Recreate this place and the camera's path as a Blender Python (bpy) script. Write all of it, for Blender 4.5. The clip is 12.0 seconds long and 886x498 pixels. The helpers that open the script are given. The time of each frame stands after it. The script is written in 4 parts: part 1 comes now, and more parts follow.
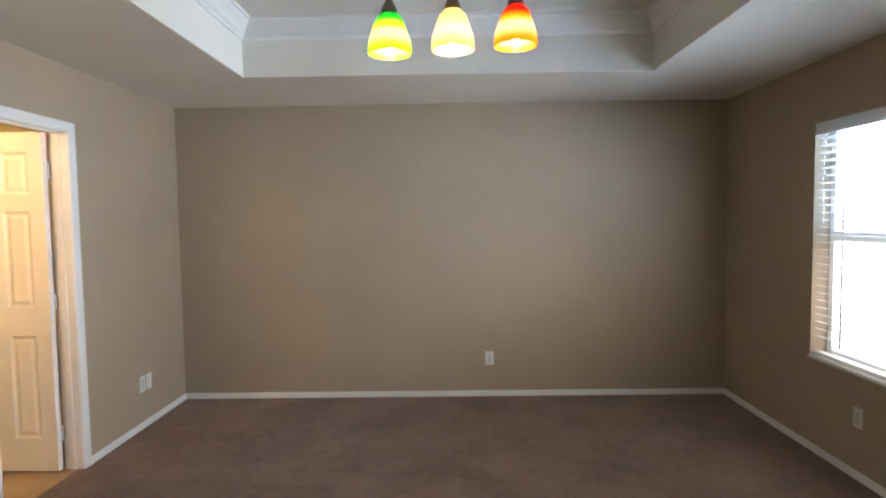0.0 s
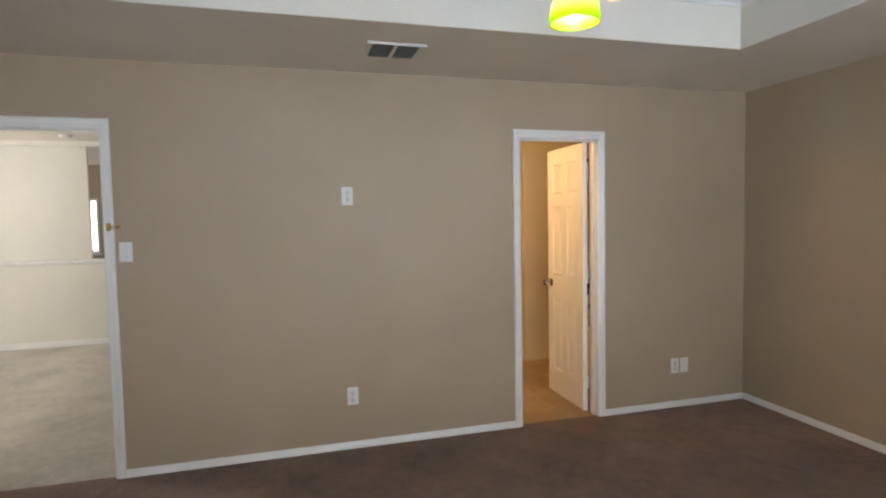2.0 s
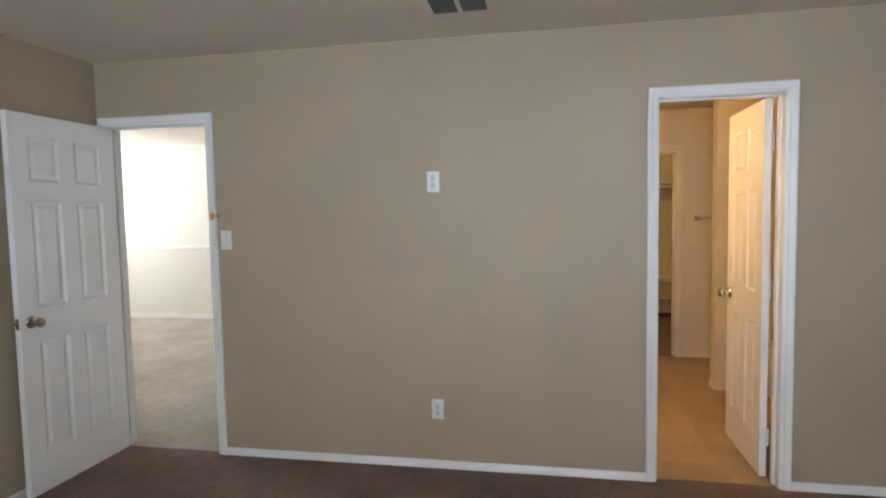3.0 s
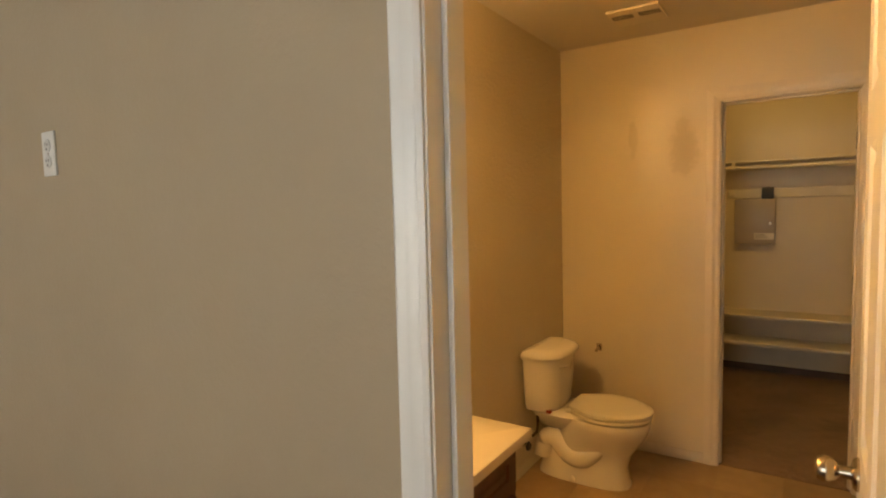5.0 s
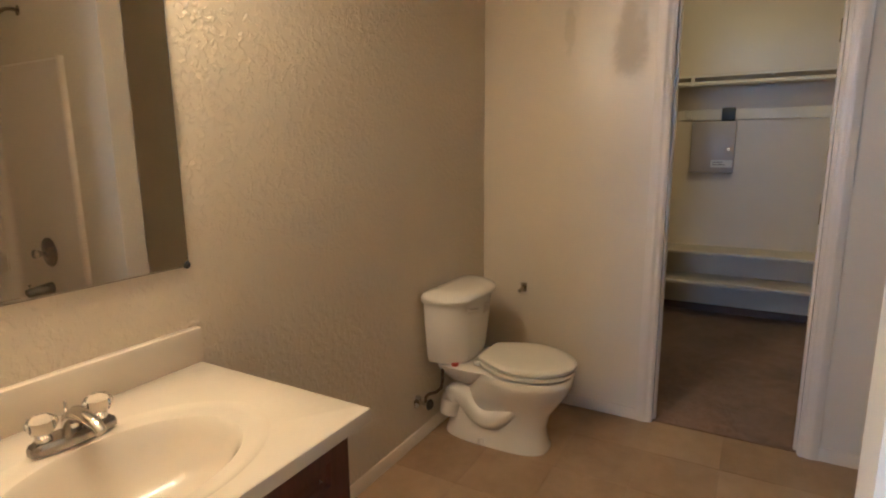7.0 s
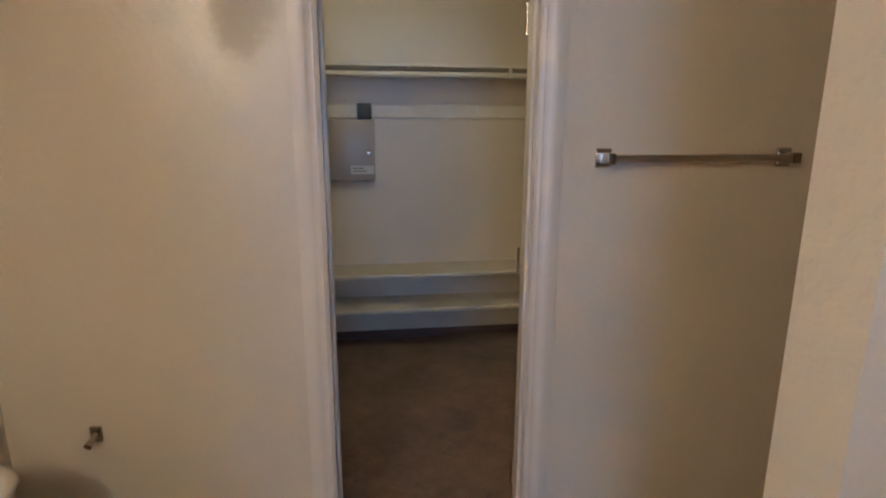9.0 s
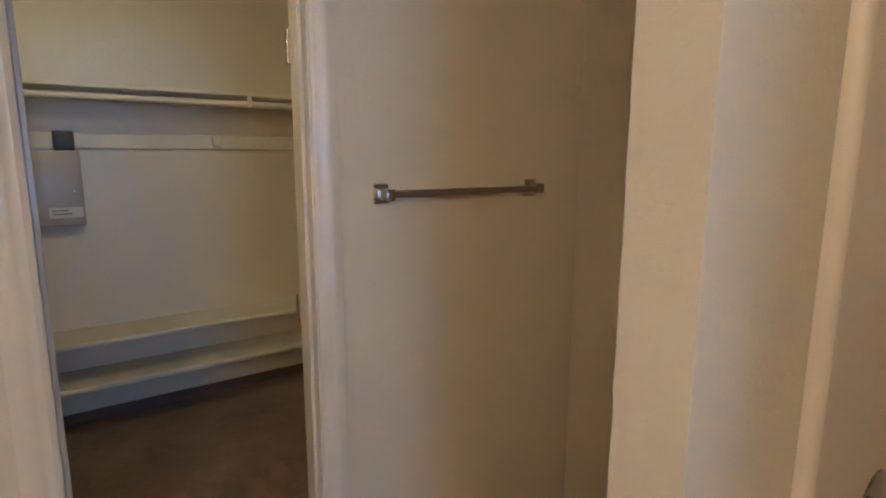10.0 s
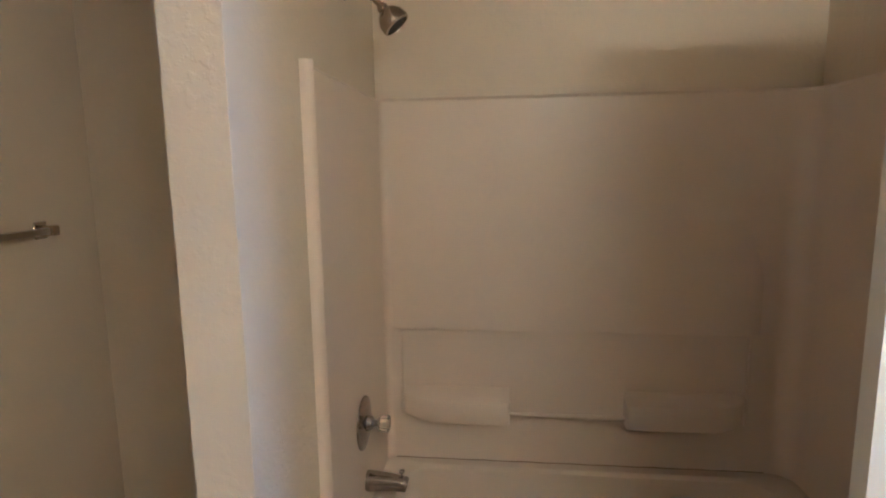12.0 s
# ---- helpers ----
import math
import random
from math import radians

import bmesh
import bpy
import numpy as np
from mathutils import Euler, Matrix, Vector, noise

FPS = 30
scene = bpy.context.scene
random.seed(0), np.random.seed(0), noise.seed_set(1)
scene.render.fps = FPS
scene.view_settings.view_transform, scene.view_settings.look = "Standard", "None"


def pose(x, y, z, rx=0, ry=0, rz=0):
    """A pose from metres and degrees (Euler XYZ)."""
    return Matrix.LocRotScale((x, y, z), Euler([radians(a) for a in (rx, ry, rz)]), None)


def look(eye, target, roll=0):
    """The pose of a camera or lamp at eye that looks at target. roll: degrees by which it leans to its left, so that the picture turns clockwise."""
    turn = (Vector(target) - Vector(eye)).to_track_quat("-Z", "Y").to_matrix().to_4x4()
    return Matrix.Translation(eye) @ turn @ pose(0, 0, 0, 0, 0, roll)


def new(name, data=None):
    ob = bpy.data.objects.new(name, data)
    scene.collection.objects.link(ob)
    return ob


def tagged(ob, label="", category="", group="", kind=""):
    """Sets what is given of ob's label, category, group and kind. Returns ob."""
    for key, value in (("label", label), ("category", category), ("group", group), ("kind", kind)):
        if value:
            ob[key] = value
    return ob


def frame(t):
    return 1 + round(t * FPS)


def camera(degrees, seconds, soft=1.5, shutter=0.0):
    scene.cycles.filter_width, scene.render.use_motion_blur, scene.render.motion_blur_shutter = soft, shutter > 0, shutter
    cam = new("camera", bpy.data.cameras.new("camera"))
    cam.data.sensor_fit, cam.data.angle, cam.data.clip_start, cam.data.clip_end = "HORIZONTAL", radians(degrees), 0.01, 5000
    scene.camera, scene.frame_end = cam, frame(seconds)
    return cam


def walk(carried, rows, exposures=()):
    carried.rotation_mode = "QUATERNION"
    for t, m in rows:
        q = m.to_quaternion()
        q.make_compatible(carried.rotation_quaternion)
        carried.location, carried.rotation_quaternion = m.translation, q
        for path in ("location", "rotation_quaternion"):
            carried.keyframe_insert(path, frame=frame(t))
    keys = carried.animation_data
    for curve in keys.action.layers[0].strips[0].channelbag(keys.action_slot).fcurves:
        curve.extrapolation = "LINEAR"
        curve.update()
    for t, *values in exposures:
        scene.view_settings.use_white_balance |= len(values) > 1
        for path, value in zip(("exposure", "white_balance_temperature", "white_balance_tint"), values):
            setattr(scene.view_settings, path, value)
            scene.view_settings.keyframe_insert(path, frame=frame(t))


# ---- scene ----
cam = camera(77.4, 12.0, soft=2.1)
PATH = [
    (0, (2.256, -4.581, 1.505), (2.23, -2.585, 1.39), -0.8),
    (0.5, (2.824, -4.452, 1.492), (2.046, -2.612, 1.377), -1.0),
    (1, (3.346, -4.21, 1.513), (1.981, -2.754, 1.393), -1.1),
    (1.5, (3.596, -3.921, 1.52), (1.874, -2.911, 1.397), -1.0),
    (2, (3.581, -3.483, 1.492), (1.658, -2.946, 1.381), -1.1),
    (2.5, (3.42, -3.015, 1.492), (1.424, -2.983, 1.378), -1.1),
    (2.7, (3.307, -2.811, 1.484), (1.316, -2.954, 1.362), -1.1),
    (4.3, (1.46, -1.579, 1.453), (-0.338, -2.443, 1.308), -1.1),
    (4.5, (1.242, -1.509, 1.464), (-0.521, -2.44, 1.313), -1.2),
    (5, (0.668, -1.456, 1.476), (-1.002, -2.547, 1.332), -1.4),
    (5.5, (0.261, -1.437, 1.491), (-1.321, -2.655, 1.359), -1.4),
    (6, (0.055, -1.419, 1.487), (-1.483, -2.691, 1.363), -1.3),
    (6.5, (0.003, -1.437, 1.401), (-1.553, -2.678, 1.205), -0.9),
    (7, (-0.016, -1.474, 1.336), (-1.724, -2.448, 0.967), -0.5),
    (7.2, (-0.046, -1.515, 1.333), (-1.816, -2.349, 0.919), -0.8),
    (8.8, (-0.998, -1.69, 1.451), (-2.945, -1.583, 1.004), 0.2),
    (9, (-1.125, -1.723, 1.47), (-3.056, -1.449, 1.028), 0.2),
    (9.5, (-1.304, -1.802, 1.516), (-3.093, -0.99, 1.144), 0.5),
    (10, (-1.293, -1.798, 1.49), (-2.899, -0.656, 1.147), 0.2),
    (10.5, (-1.283, -1.878, 1.474), (-2.59, -0.404, 1.122), -0.1),
    (11, (-1.22, -2.02, 1.451), (-1.96, -0.209, 1.038), -0.3),
    (11.5, (-1.186, -2.06, 1.472), (-1.537, -0.139, 1.042), -0.6),
    (12, (-1.18, -2.078, 1.561), (-1.402, -0.112, 1.266), -0.8),
]
EXPOSURES = [(0, 0.08, 6250, 14), (1.0, -0.14, 6450, 14), (2.0, -0.32, 6600, 15), (2.6, -0.22, 6200, 14), (4.5, -0.58, 7550, 17), (5.2, -0.34, 8600, 13),
             (5.6, -0.36, 8400, 12), (6.0, -0.24, 6800, 10), (6.5, -0.24, 4900, 11), (7.0, -0.22, 4300, 12), (8.8, -0.20, 3980, 12), (9.5, -0.20, 4120, 10), (10.5, -0.06, 4050, 9),
             (11.5, 0.02, 3660, 10), (12, 0.02, 3760, 10)]
walk(cam, [(t, look(eye, target, roll)) for t, eye, target, roll in PATH], EXPOSURES)

# ---- world, sun, large lights ----
SUN_DIR = Vector((-0.70, -4.05, 1.75)).normalized()      # from the ground towards the sun
world = bpy.data.worlds.new("sky_world")
scene.world = world
world.use_nodes = True
sky = world.node_tree.nodes.new("ShaderNodeTexSky")
sky.sky_type, sky.sun_disc = "NISHITA", False
sky.sun_elevation = math.asin(SUN_DIR.z)
sky.sun_rotation = math.atan2(SUN_DIR.x, SUN_DIR.y)
world.node_tree.links.new(sky.outputs[0], world.node_tree.nodes["Background"].inputs[0])
world.node_tree.nodes["Background"].inputs[1].default_value = 0.12
sun = new("sun", bpy.data.lights.new("sun", "SUN"))
sun.data.energy, sun.data.angle, sun.data.color = 4.0, radians(0.5), (1.0, 0.94, 0.85)
sun.matrix_basis = look(SUN_DIR * 30, (0, 0, 0))


def window_light(name, eye, target, w, h, watts, color):
    d = bpy.data.lights.new(name, "AREA")
    d.shape, d.size, d.size_y, d.energy, d.color = "RECTANGLE", w, h, watts, color
    o = new(name, d)
    o.matrix_basis = look(eye, target)
    return o


window_light("window_light_sky", (4.74, -2.52, 1.75), (0, -2.52, 1.75), 2.9, 0.75, 110, (0.58, 0.78, 1.0))
window_light("window_light_ground_bounce", (4.74, -2.52, 0.98), (0, -2.52, 0.98), 2.9, 0.78, 70, (0.98, 0.95, 0.86))
window_light("window_light_living", (-3.4, -10.75, 1.65), (-3.4, 0, 1.2), 3.9, 2.2, 900, (0.97, 0.98, 1.0))
window_light("window_light_den", (-7.75, -6.83, 1.48), (0, -6.83, 1.0), 0.9, 1.4, 60, (0.9, 0.95, 1.0))

# ---- materials ----
def nodes_of(name):
    m = bpy.data.materials.new(name)
    m.use_nodes = True
    nt = m.node_tree
    return m, nt, nt.nodes["Principled BSDF"], nt.links


def noise_node(nt, scale, detail=3.0, rough=0.55, vec=None):
    n = nt.nodes.new("ShaderNodeTexNoise")
    n.inputs["Scale"].default_value, n.inputs["Detail"].default_value = scale, detail
    n.inputs["Roughness"].default_value = rough
    if vec is not None:
        nt.links.new(vec, n.inputs["Vector"])
    return n


def coords(nt, kind="Object"):
    return nt.nodes.new("ShaderNodeTexCoord").outputs[kind]


def ramp(nt, src, stops):
    r = nt.nodes.new("ShaderNodeValToRGB")
    while len(r.color_ramp.elements) < len(stops):
        r.color_ramp.elements.new(0.5)
    for e, (p, c) in zip(r.color_ramp.elements, stops):
        e.position, e.color = p, (*c, 1)
    nt.links.new(src, r.inputs[0])
    return r.outputs[0]


def bump(nt, bsdf, src, strength, dist, prev=None):
    b = nt.nodes.new("ShaderNodeBump")
    b.inputs["Strength"].default_value, b.inputs["Distance"].default_value = strength, dist
    nt.links.new(src, b.inputs["Height"])
    if prev is not None:
        nt.links.new(prev, b.inputs["Normal"])
    nt.links.new(b.outputs[0], bsdf.inputs["Normal"])
    return b.outputs[0]


def surface(name, color, rough=0.5, metal=0.0, vary=0.06, scale=3.0, grain=0.0, grain_scale=300.0, spec=0.5, coat=0.0):
    """Plain paint, plastic, metal or china with a faint large and fine variation."""
    m, nt, p, ln = nodes_of(name)
    v = coords(nt)
    lo = tuple(c * (1 - vary) for c in color)
    hi = tuple(min(1.0, c * (1 + vary)) for c in color)
    n = noise_node(nt, scale, 4, 0.6, v)
    ln.new(ramp(nt, n.outputs[0], [(0.3, lo), (0.7, hi)]), p.inputs["Base Color"])
    p.inputs["Roughness"].default_value, p.inputs["Metallic"].default_value = rough, metal
    p.inputs["Specular IOR Level"].default_value, p.inputs["Coat Weight"].default_value = spec, coat
    if grain:
        g = noise_node(nt, grain_scale, 2, 0.5, v)
        bump(nt, p, g.outputs[0], grain, 0.002)
    return m


def textured_wall(name, color, rough, strength, size, spec=0.4, dist=0.004):
    """Painted drywall with sprayed, knocked-down texture."""
    m, nt, p, ln = nodes_of(name)
    v = coords(nt)
    big = noise_node(nt, 0.9, 4, 0.6, v)
    ln.new(ramp(nt, big.outputs[0], [(0.3, tuple(c * 0.93 for c in color)), (0.7, tuple(c * 1.05 for c in color))]), p.inputs["Base Color"])
    rr = nt.nodes.new("ShaderNodeMapRange")
    rr.inputs["To Min"].default_value, rr.inputs["To Max"].default_value = rough - 0.08, rough + 0.1
    ln.new(noise_node(nt, 2.2, 3, 0.5, v).outputs[0], rr.inputs[0])
    ln.new(rr.outputs[0], p.inputs["Roughness"])
    p.inputs["Specular IOR Level"].default_value = spec
    splat = noise_node(nt, size, 3, 0.5, v)
    flat = ramp(nt, splat.outputs[0], [(0.48, (0, 0, 0)), (0.60, (1, 1, 1))])
    b1 = bump(nt, p, flat, strength, dist)
    bump(nt, p, noise_node(nt, size * 4, 2, 0.5, v).outputs[0], strength * 0.3, 0.0015, b1)
    return m


def carpet_mat(name, dark, light):
    m, nt, p, ln = nodes_of(name)
    v = coords(nt)
    tuft = noise_node(nt, 75, 5, 0.75, v)
    clump = noise_node(nt, 13, 4, 0.7, v)
    wear = noise_node(nt, 1.9, 5, 0.62, v)

    def blend(x, y, f):
        mix = nt.nodes.new("ShaderNodeMix")
        mix.data_type = "FLOAT"
        mix.inputs[0].default_value = f
        ln.new(x, mix.inputs[2])
        ln.new(y, mix.inputs[3])
        return mix.outputs[0]
    tone = blend(blend(tuft.outputs[0], clump.outputs[0], 0.45), wear.outputs[0], 0.42)
    ln.new(ramp(nt, tone, [(0.39, dark), (0.60, light)]), p.inputs["Base Color"])
    p.inputs["Roughness"].default_value, p.inputs["Specular IOR Level"].default_value = 0.95, 0.1
    p.inputs["Sheen Weight"].default_value = 0.25
    b1 = bump(nt, p, tuft.outputs[0], 0.9, 0.012)
    bump(nt, p, noise_node(nt, 9, 3, 0.6, v).outputs[0], 0.5, 0.02, b1)
    return m


def wood_mat(name, dark, light, rough=0.4):
    m, nt, p, ln = nodes_of(name)
    mp = nt.nodes.new("ShaderNodeMapping")
    mp.inputs["Scale"].default_value = (14, 14, 1.4)
    ln.new(coords(nt), mp.inputs[0])
    n = noise_node(nt, 3.0, 6, 0.65, mp.outputs[0])
    ln.new(ramp(nt, n.outputs[0], [(0.3, dark), (0.7, light)]), p.inputs["Base Color"])
    p.inputs["Roughness"].default_value = rough
    bump(nt, p, n.outputs[0], 0.15, 0.002)
    return m


def tile_mat(name):
    m, nt, p, ln = nodes_of(name)
    v = nt.nodes.new("ShaderNodeNewGeometry").outputs["Position"]
    a = noise_node(nt, 5.5, 5, 0.65, v)
    info = nt.nodes.new("ShaderNodeObjectInfo")
    mix = nt.nodes.new("ShaderNodeMix")
    mix.data_type = "FLOAT"
    mix.inputs[0].default_value = 0.22
    ln.new(a.outputs[0], mix.inputs[2])
    ln.new(info.outputs["Random"], mix.inputs[3])
    ln.new(ramp(nt, mix.outputs[0], [(0.3, (0.27, 0.18, 0.10)), (0.7, (0.39, 0.275, 0.16))]), p.inputs["Base Color"])
    p.inputs["Roughness"].default_value, p.inputs["Specular IOR Level"].default_value = 0.42, 0.4
    bump(nt, p, noise_node(nt, 60, 4, 0.6, v).outputs[0], 0.12, 0.002)
    return m


def glow(name, color, strength):
    m, nt, p, ln = nodes_of(name)
    p.inputs["Base Color"].default_value = (*color, 1)
    p.inputs["Emission Color"].default_value = (*color, 1)
    p.inputs["Emission Strength"].default_value = strength
    return m


def clear(name, color=(1, 1, 1), rough=0.02, ior=1.45):
    m, nt, p, ln = nodes_of(name)
    p.inputs["Base Color"].default_value = (*color, 1)
    p.inputs["Roughness"].default_value, p.inputs["IOR"].default_value = rough, ior
    p.inputs["Transmission Weight"].default_value = 1.0
    return m


def shade_mat(name, top, bottom):
    """Frosted blown glass that runs from one colour at the neck to another at the lip, with the bulb's glow painted in
    midway.
    """
    m, nt, p, ln = nodes_of(name)
    sep = nt.nodes.new("ShaderNodeSeparateXYZ")
    ln.new(coords(nt, "Generated"), sep.inputs[0])
    # whitened band in the glass colour stands in for the bulb's white-hot core
    hot_core = tuple(0.35 * c + 0.65 * 0.66 for c in bottom)
    col = ramp(nt, sep.outputs[2], [(0.10, bottom), (0.30, hot_core), (0.48, hot_core), (0.60, bottom), (0.80, top)])
    tr = nt.nodes.new("ShaderNodeBsdfTranslucent")
    ln.new(col, tr.inputs[0])
    ln.new(col, p.inputs["Base Color"])
    p.inputs["Roughness"].default_value = 0.25
    mx = nt.nodes.new("ShaderNodeMixShader")
    mx.inputs[0].default_value = 0.85
    ln.new(p.outputs[0], mx.inputs[1])
    ln.new(tr.outputs[0], mx.inputs[2])
    ln.new(mx.outputs[0], nt.nodes["Material Output"].inputs[0])
    return m


M = {}
M["bed_wall"] = textured_wall("tan_wall_paint", (0.375, 0.295, 0.205), 0.55, 0.10, 55)
M["living_wall"] = textured_wall("cream_wall_paint", (0.68, 0.66, 0.58), 0.6, 0.12, 55)
M["bath_wall"] = textured_wall("bath_wall_paint", (0.66, 0.575, 0.435), 0.36, 0.36, 52, 0.5, 0.005)
M["bath_wall_smooth"] = textured_wall("bath_wall_paint_smooth", (0.66, 0.575, 0.435), 0.40, 0.13, 45, 0.5)
def patched_wall(name, color):
    """The bathroom paint with two dull smears of filler whose edges are ragged."""
    m = textured_wall(name, color, 0.31, 0.08, 40, 0.55)
    nt, ln = m.node_tree, m.node_tree.links
    p = nt.nodes["Principled BSDF"]
    v = nt.nodes.new("ShaderNodeNewGeometry").outputs["Position"]
    wob = noise_node(nt, 22, 4, 0.65, v)
    masks = []
    for cy, cz, ry, rz in ((-2.020, 1.77, 0.085, 0.150), (-2.035, 1.90, 0.045, 0.060), (-2.30, 1.86, 0.030, 0.110)):
        mp = nt.nodes.new("ShaderNodeMapping")
        mp.inputs["Location"].default_value = (0, -cy / ry, -cz / rz)
        mp.inputs["Scale"].default_value = (0.0, 1 / ry, 1 / rz)
        ln.new(v, mp.inputs[0])
        d = nt.nodes.new("ShaderNodeVectorMath")
        d.operation = "LENGTH"
        ln.new(mp.outputs[0], d.inputs[0])
        ad = nt.nodes.new("ShaderNodeMath")
        ad.operation = "MULTIPLY_ADD"
        ad.inputs[1].default_value, ad.inputs[2].default_value = 1.5, -0.75
        ln.new(wob.outputs[0], ad.inputs[0])
        sm = nt.nodes.new("ShaderNodeMath")
        sm.operation = "ADD"
        ln.new(d.outputs["Value"], sm.inputs[0])
        ln.new(ad.outputs[0], sm.inputs[1])
        rg = nt.nodes.new("ShaderNodeMapRange")
        rg.inputs["From Min"].default_value, rg.inputs["From Max"].default_value = 1.02, 0.72
        ln.new(sm.outputs[0], rg.inputs[0])
        masks.append(rg.outputs[0])
    tot = masks[0]
    for k in masks[1:]:
        mxm = nt.nodes.new("ShaderNodeMath")
        mxm.operation = "MAXIMUM"
        ln.new(tot, mxm.inputs[0])
        ln.new(k, mxm.inputs[1])
        tot = mxm.outputs[0]
    for socket, value in (("Base Color", (color[0] * 0.91, color[1] * 0.91, color[2] * 0.88, 1)), ("Roughness", None)):
        old = p.inputs[socket].links[0].from_socket
        mx = nt.nodes.new("ShaderNodeMix")
        mx.data_type = "RGBA" if value else "FLOAT"
        ins = [i for i in mx.inputs if i.enabled]
        ln.new(tot, ins[0])
        ln.new(old, ins[1])
        if value:
            ins[2].default_value = value
        else:
            ins[2].default_value = 0.75
        ln.new([o for o in mx.outputs if o.enabled][0], p.inputs[socket])
    return m


M["bath_wall_patched"] = patched_wall("bath_wall_paint_patched", (0.66, 0.575, 0.435))
M["ceiling"] = textured_wall("ceiling_paint", (0.68, 0.62, 0.53), 0.8, 0.25, 70, 0.2)
M["tray"] = textured_wall("tray_paint", (0.70, 0.67, 0.60), 0.7, 0.15, 60, 0.3)
M["trim"] = surface("white_trim_paint", (0.72, 0.71, 0.69), 0.35, 0, 0.05, 2.5, 0.10, 90)
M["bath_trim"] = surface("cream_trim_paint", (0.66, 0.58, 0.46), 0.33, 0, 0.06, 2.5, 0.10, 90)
M["door"] = surface("white_door_paint", (0.74, 0.73, 0.70), 0.38, 0, 0.04, 2.0, 0.12, 140)
M["carpet"] = carpet_mat("brown_carpet", (0.100, 0.056, 0.034), (0.258, 0.158, 0.102))
M["carpet_living"] = carpet_mat("beige_carpet", (0.30, 0.27, 0.215), (0.53, 0.485, 0.40))
M["tile"] = tile_mat("tan_vinyl_tile")
M["grout"] = surface("tile_joint", (0.31, 0.215, 0.125), 0.8, 0, 0.1, 20)
M["plate"] = surface("white_plate_plastic", (0.66, 0.65, 0.62), 0.35, 0, 0.02)
M["socket"] = surface("socket_plastic", (0.58, 0.57, 0.55), 0.4, 0, 0.02)
M["slot"] = surface("dark_slot", (0.06, 0.055, 0.05), 0.6)
M["chrome"] = surface("chrome", (0.62, 0.60, 0.58), 0.12, 1.0, 0.04, 12)
# dark reflections of the room are put into this chrome's base colour
M["tub_chrome"] = surface("chrome_dark_reflection", (0.30, 0.285, 0.27), 0.16, 1.0, 0.08, 18)
M["nickel"] = surface("worn_nickel", (0.45, 0.40, 0.33), 0.25, 1.0, 0.1, 25)
M["brass"] = surface("brass", (0.70, 0.50, 0.20), 0.25, 1.0, 0.08, 25)
M["bronze"] = surface("brown_bronze_metal", (0.22, 0.17, 0.12), 0.35, 1.0, 0.1, 20)
M["china"] = surface("white_china", (0.80, 0.75, 0.66), 0.10, 0, 0.02, 2.0, coat=0.3)
M["seat"] = surface("toilet_seat_plastic", (0.76, 0.71, 0.60), 0.25, 0, 0.02)
M["marble"] = surface("cultured_marble", (0.68, 0.60, 0.48), 0.16, 0, 0.03, 6.0, coat=0.2)
M["surround"] = surface("fibreglass_surround", (0.68, 0.585, 0.48), 0.36, 0, 0.03, 1.5, 0.03, 30)
M["cherry"] = wood_mat("dark_cherry_wood", (0.045, 0.012, 0.008), (0.11, 0.03, 0.018))
M["shelf"] = surface("painted_shelf_board", (0.66, 0.60, 0.48), 0.45, 0, 0.07, 4, 0.2, 80)
M["panel"] = surface("grey_enamel", (0.36, 0.315, 0.285), 0.36, 0.1, 0.04, 3)
M["black"] = surface("black_plastic", (0.02, 0.02, 0.022), 0.4)
M["red"] = surface("red_tag", (0.45, 0.05, 0.02), 0.5)
M["label"] = surface("paper_label", (0.62, 0.60, 0.55), 0.7, 0, 0.03)
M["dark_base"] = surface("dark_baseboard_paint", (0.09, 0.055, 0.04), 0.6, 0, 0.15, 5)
M["slat"] = surface("white_slat", (0.80, 0.80, 0.80), 0.4, 0, 0.03)
# thin vinyl lets some daylight through
nt = M["slat"].node_tree
tr = nt.nodes.new("ShaderNodeBsdfTranslucent")
tr.inputs[0].default_value = (0.78, 0.78, 0.76, 1)
mx = nt.nodes.new("ShaderNodeMixShader")
mx.inputs[0].default_value = 0.35
nt.links.new(nt.nodes["Principled BSDF"].outputs[0], mx.inputs[1])
nt.links.new(tr.outputs[0], mx.inputs[2])
nt.links.new(mx.outputs[0], nt.nodes["Material Output"].inputs[0])
M["glass"] = clear("window_glass")
M["acrylic"] = clear("clear_acrylic", (0.95, 0.93, 0.88), 0.05, 1.49)
M["bulb"] = glow("vanity_bulb_glow", (1.0, 0.63, 0.245), 250.0)
M["bulb_pendant"] = glow("pendant_bulb_glow", (1.0, 0.82, 0.54), 270.0)
M["bulb_closet"] = glow("closet_globe_glow", (1.0, 0.68, 0.25), 128.0)
m, nt, p, ln = nodes_of("mirror_silver")
p.inputs["Base Color"].default_value = (0.72, 0.72, 0.66, 1)
p.inputs["Metallic"].default_value, p.inputs["Roughness"].default_value = 1.0, 0.015
M["mirror"] = m
M["shade_green"] = shade_mat("green_yellow_glass", (0.02, 0.20, 0.04), (0.40, 0.64, 0.04))
M["shade_cream"] = shade_mat("cream_glass", (0.55, 0.45, 0.26), (0.62, 0.54, 0.33))
M["shade_red"] = shade_mat("red_amber_glass", (0.45, 0.03, 0.008), (0.66, 0.33, 0.02))


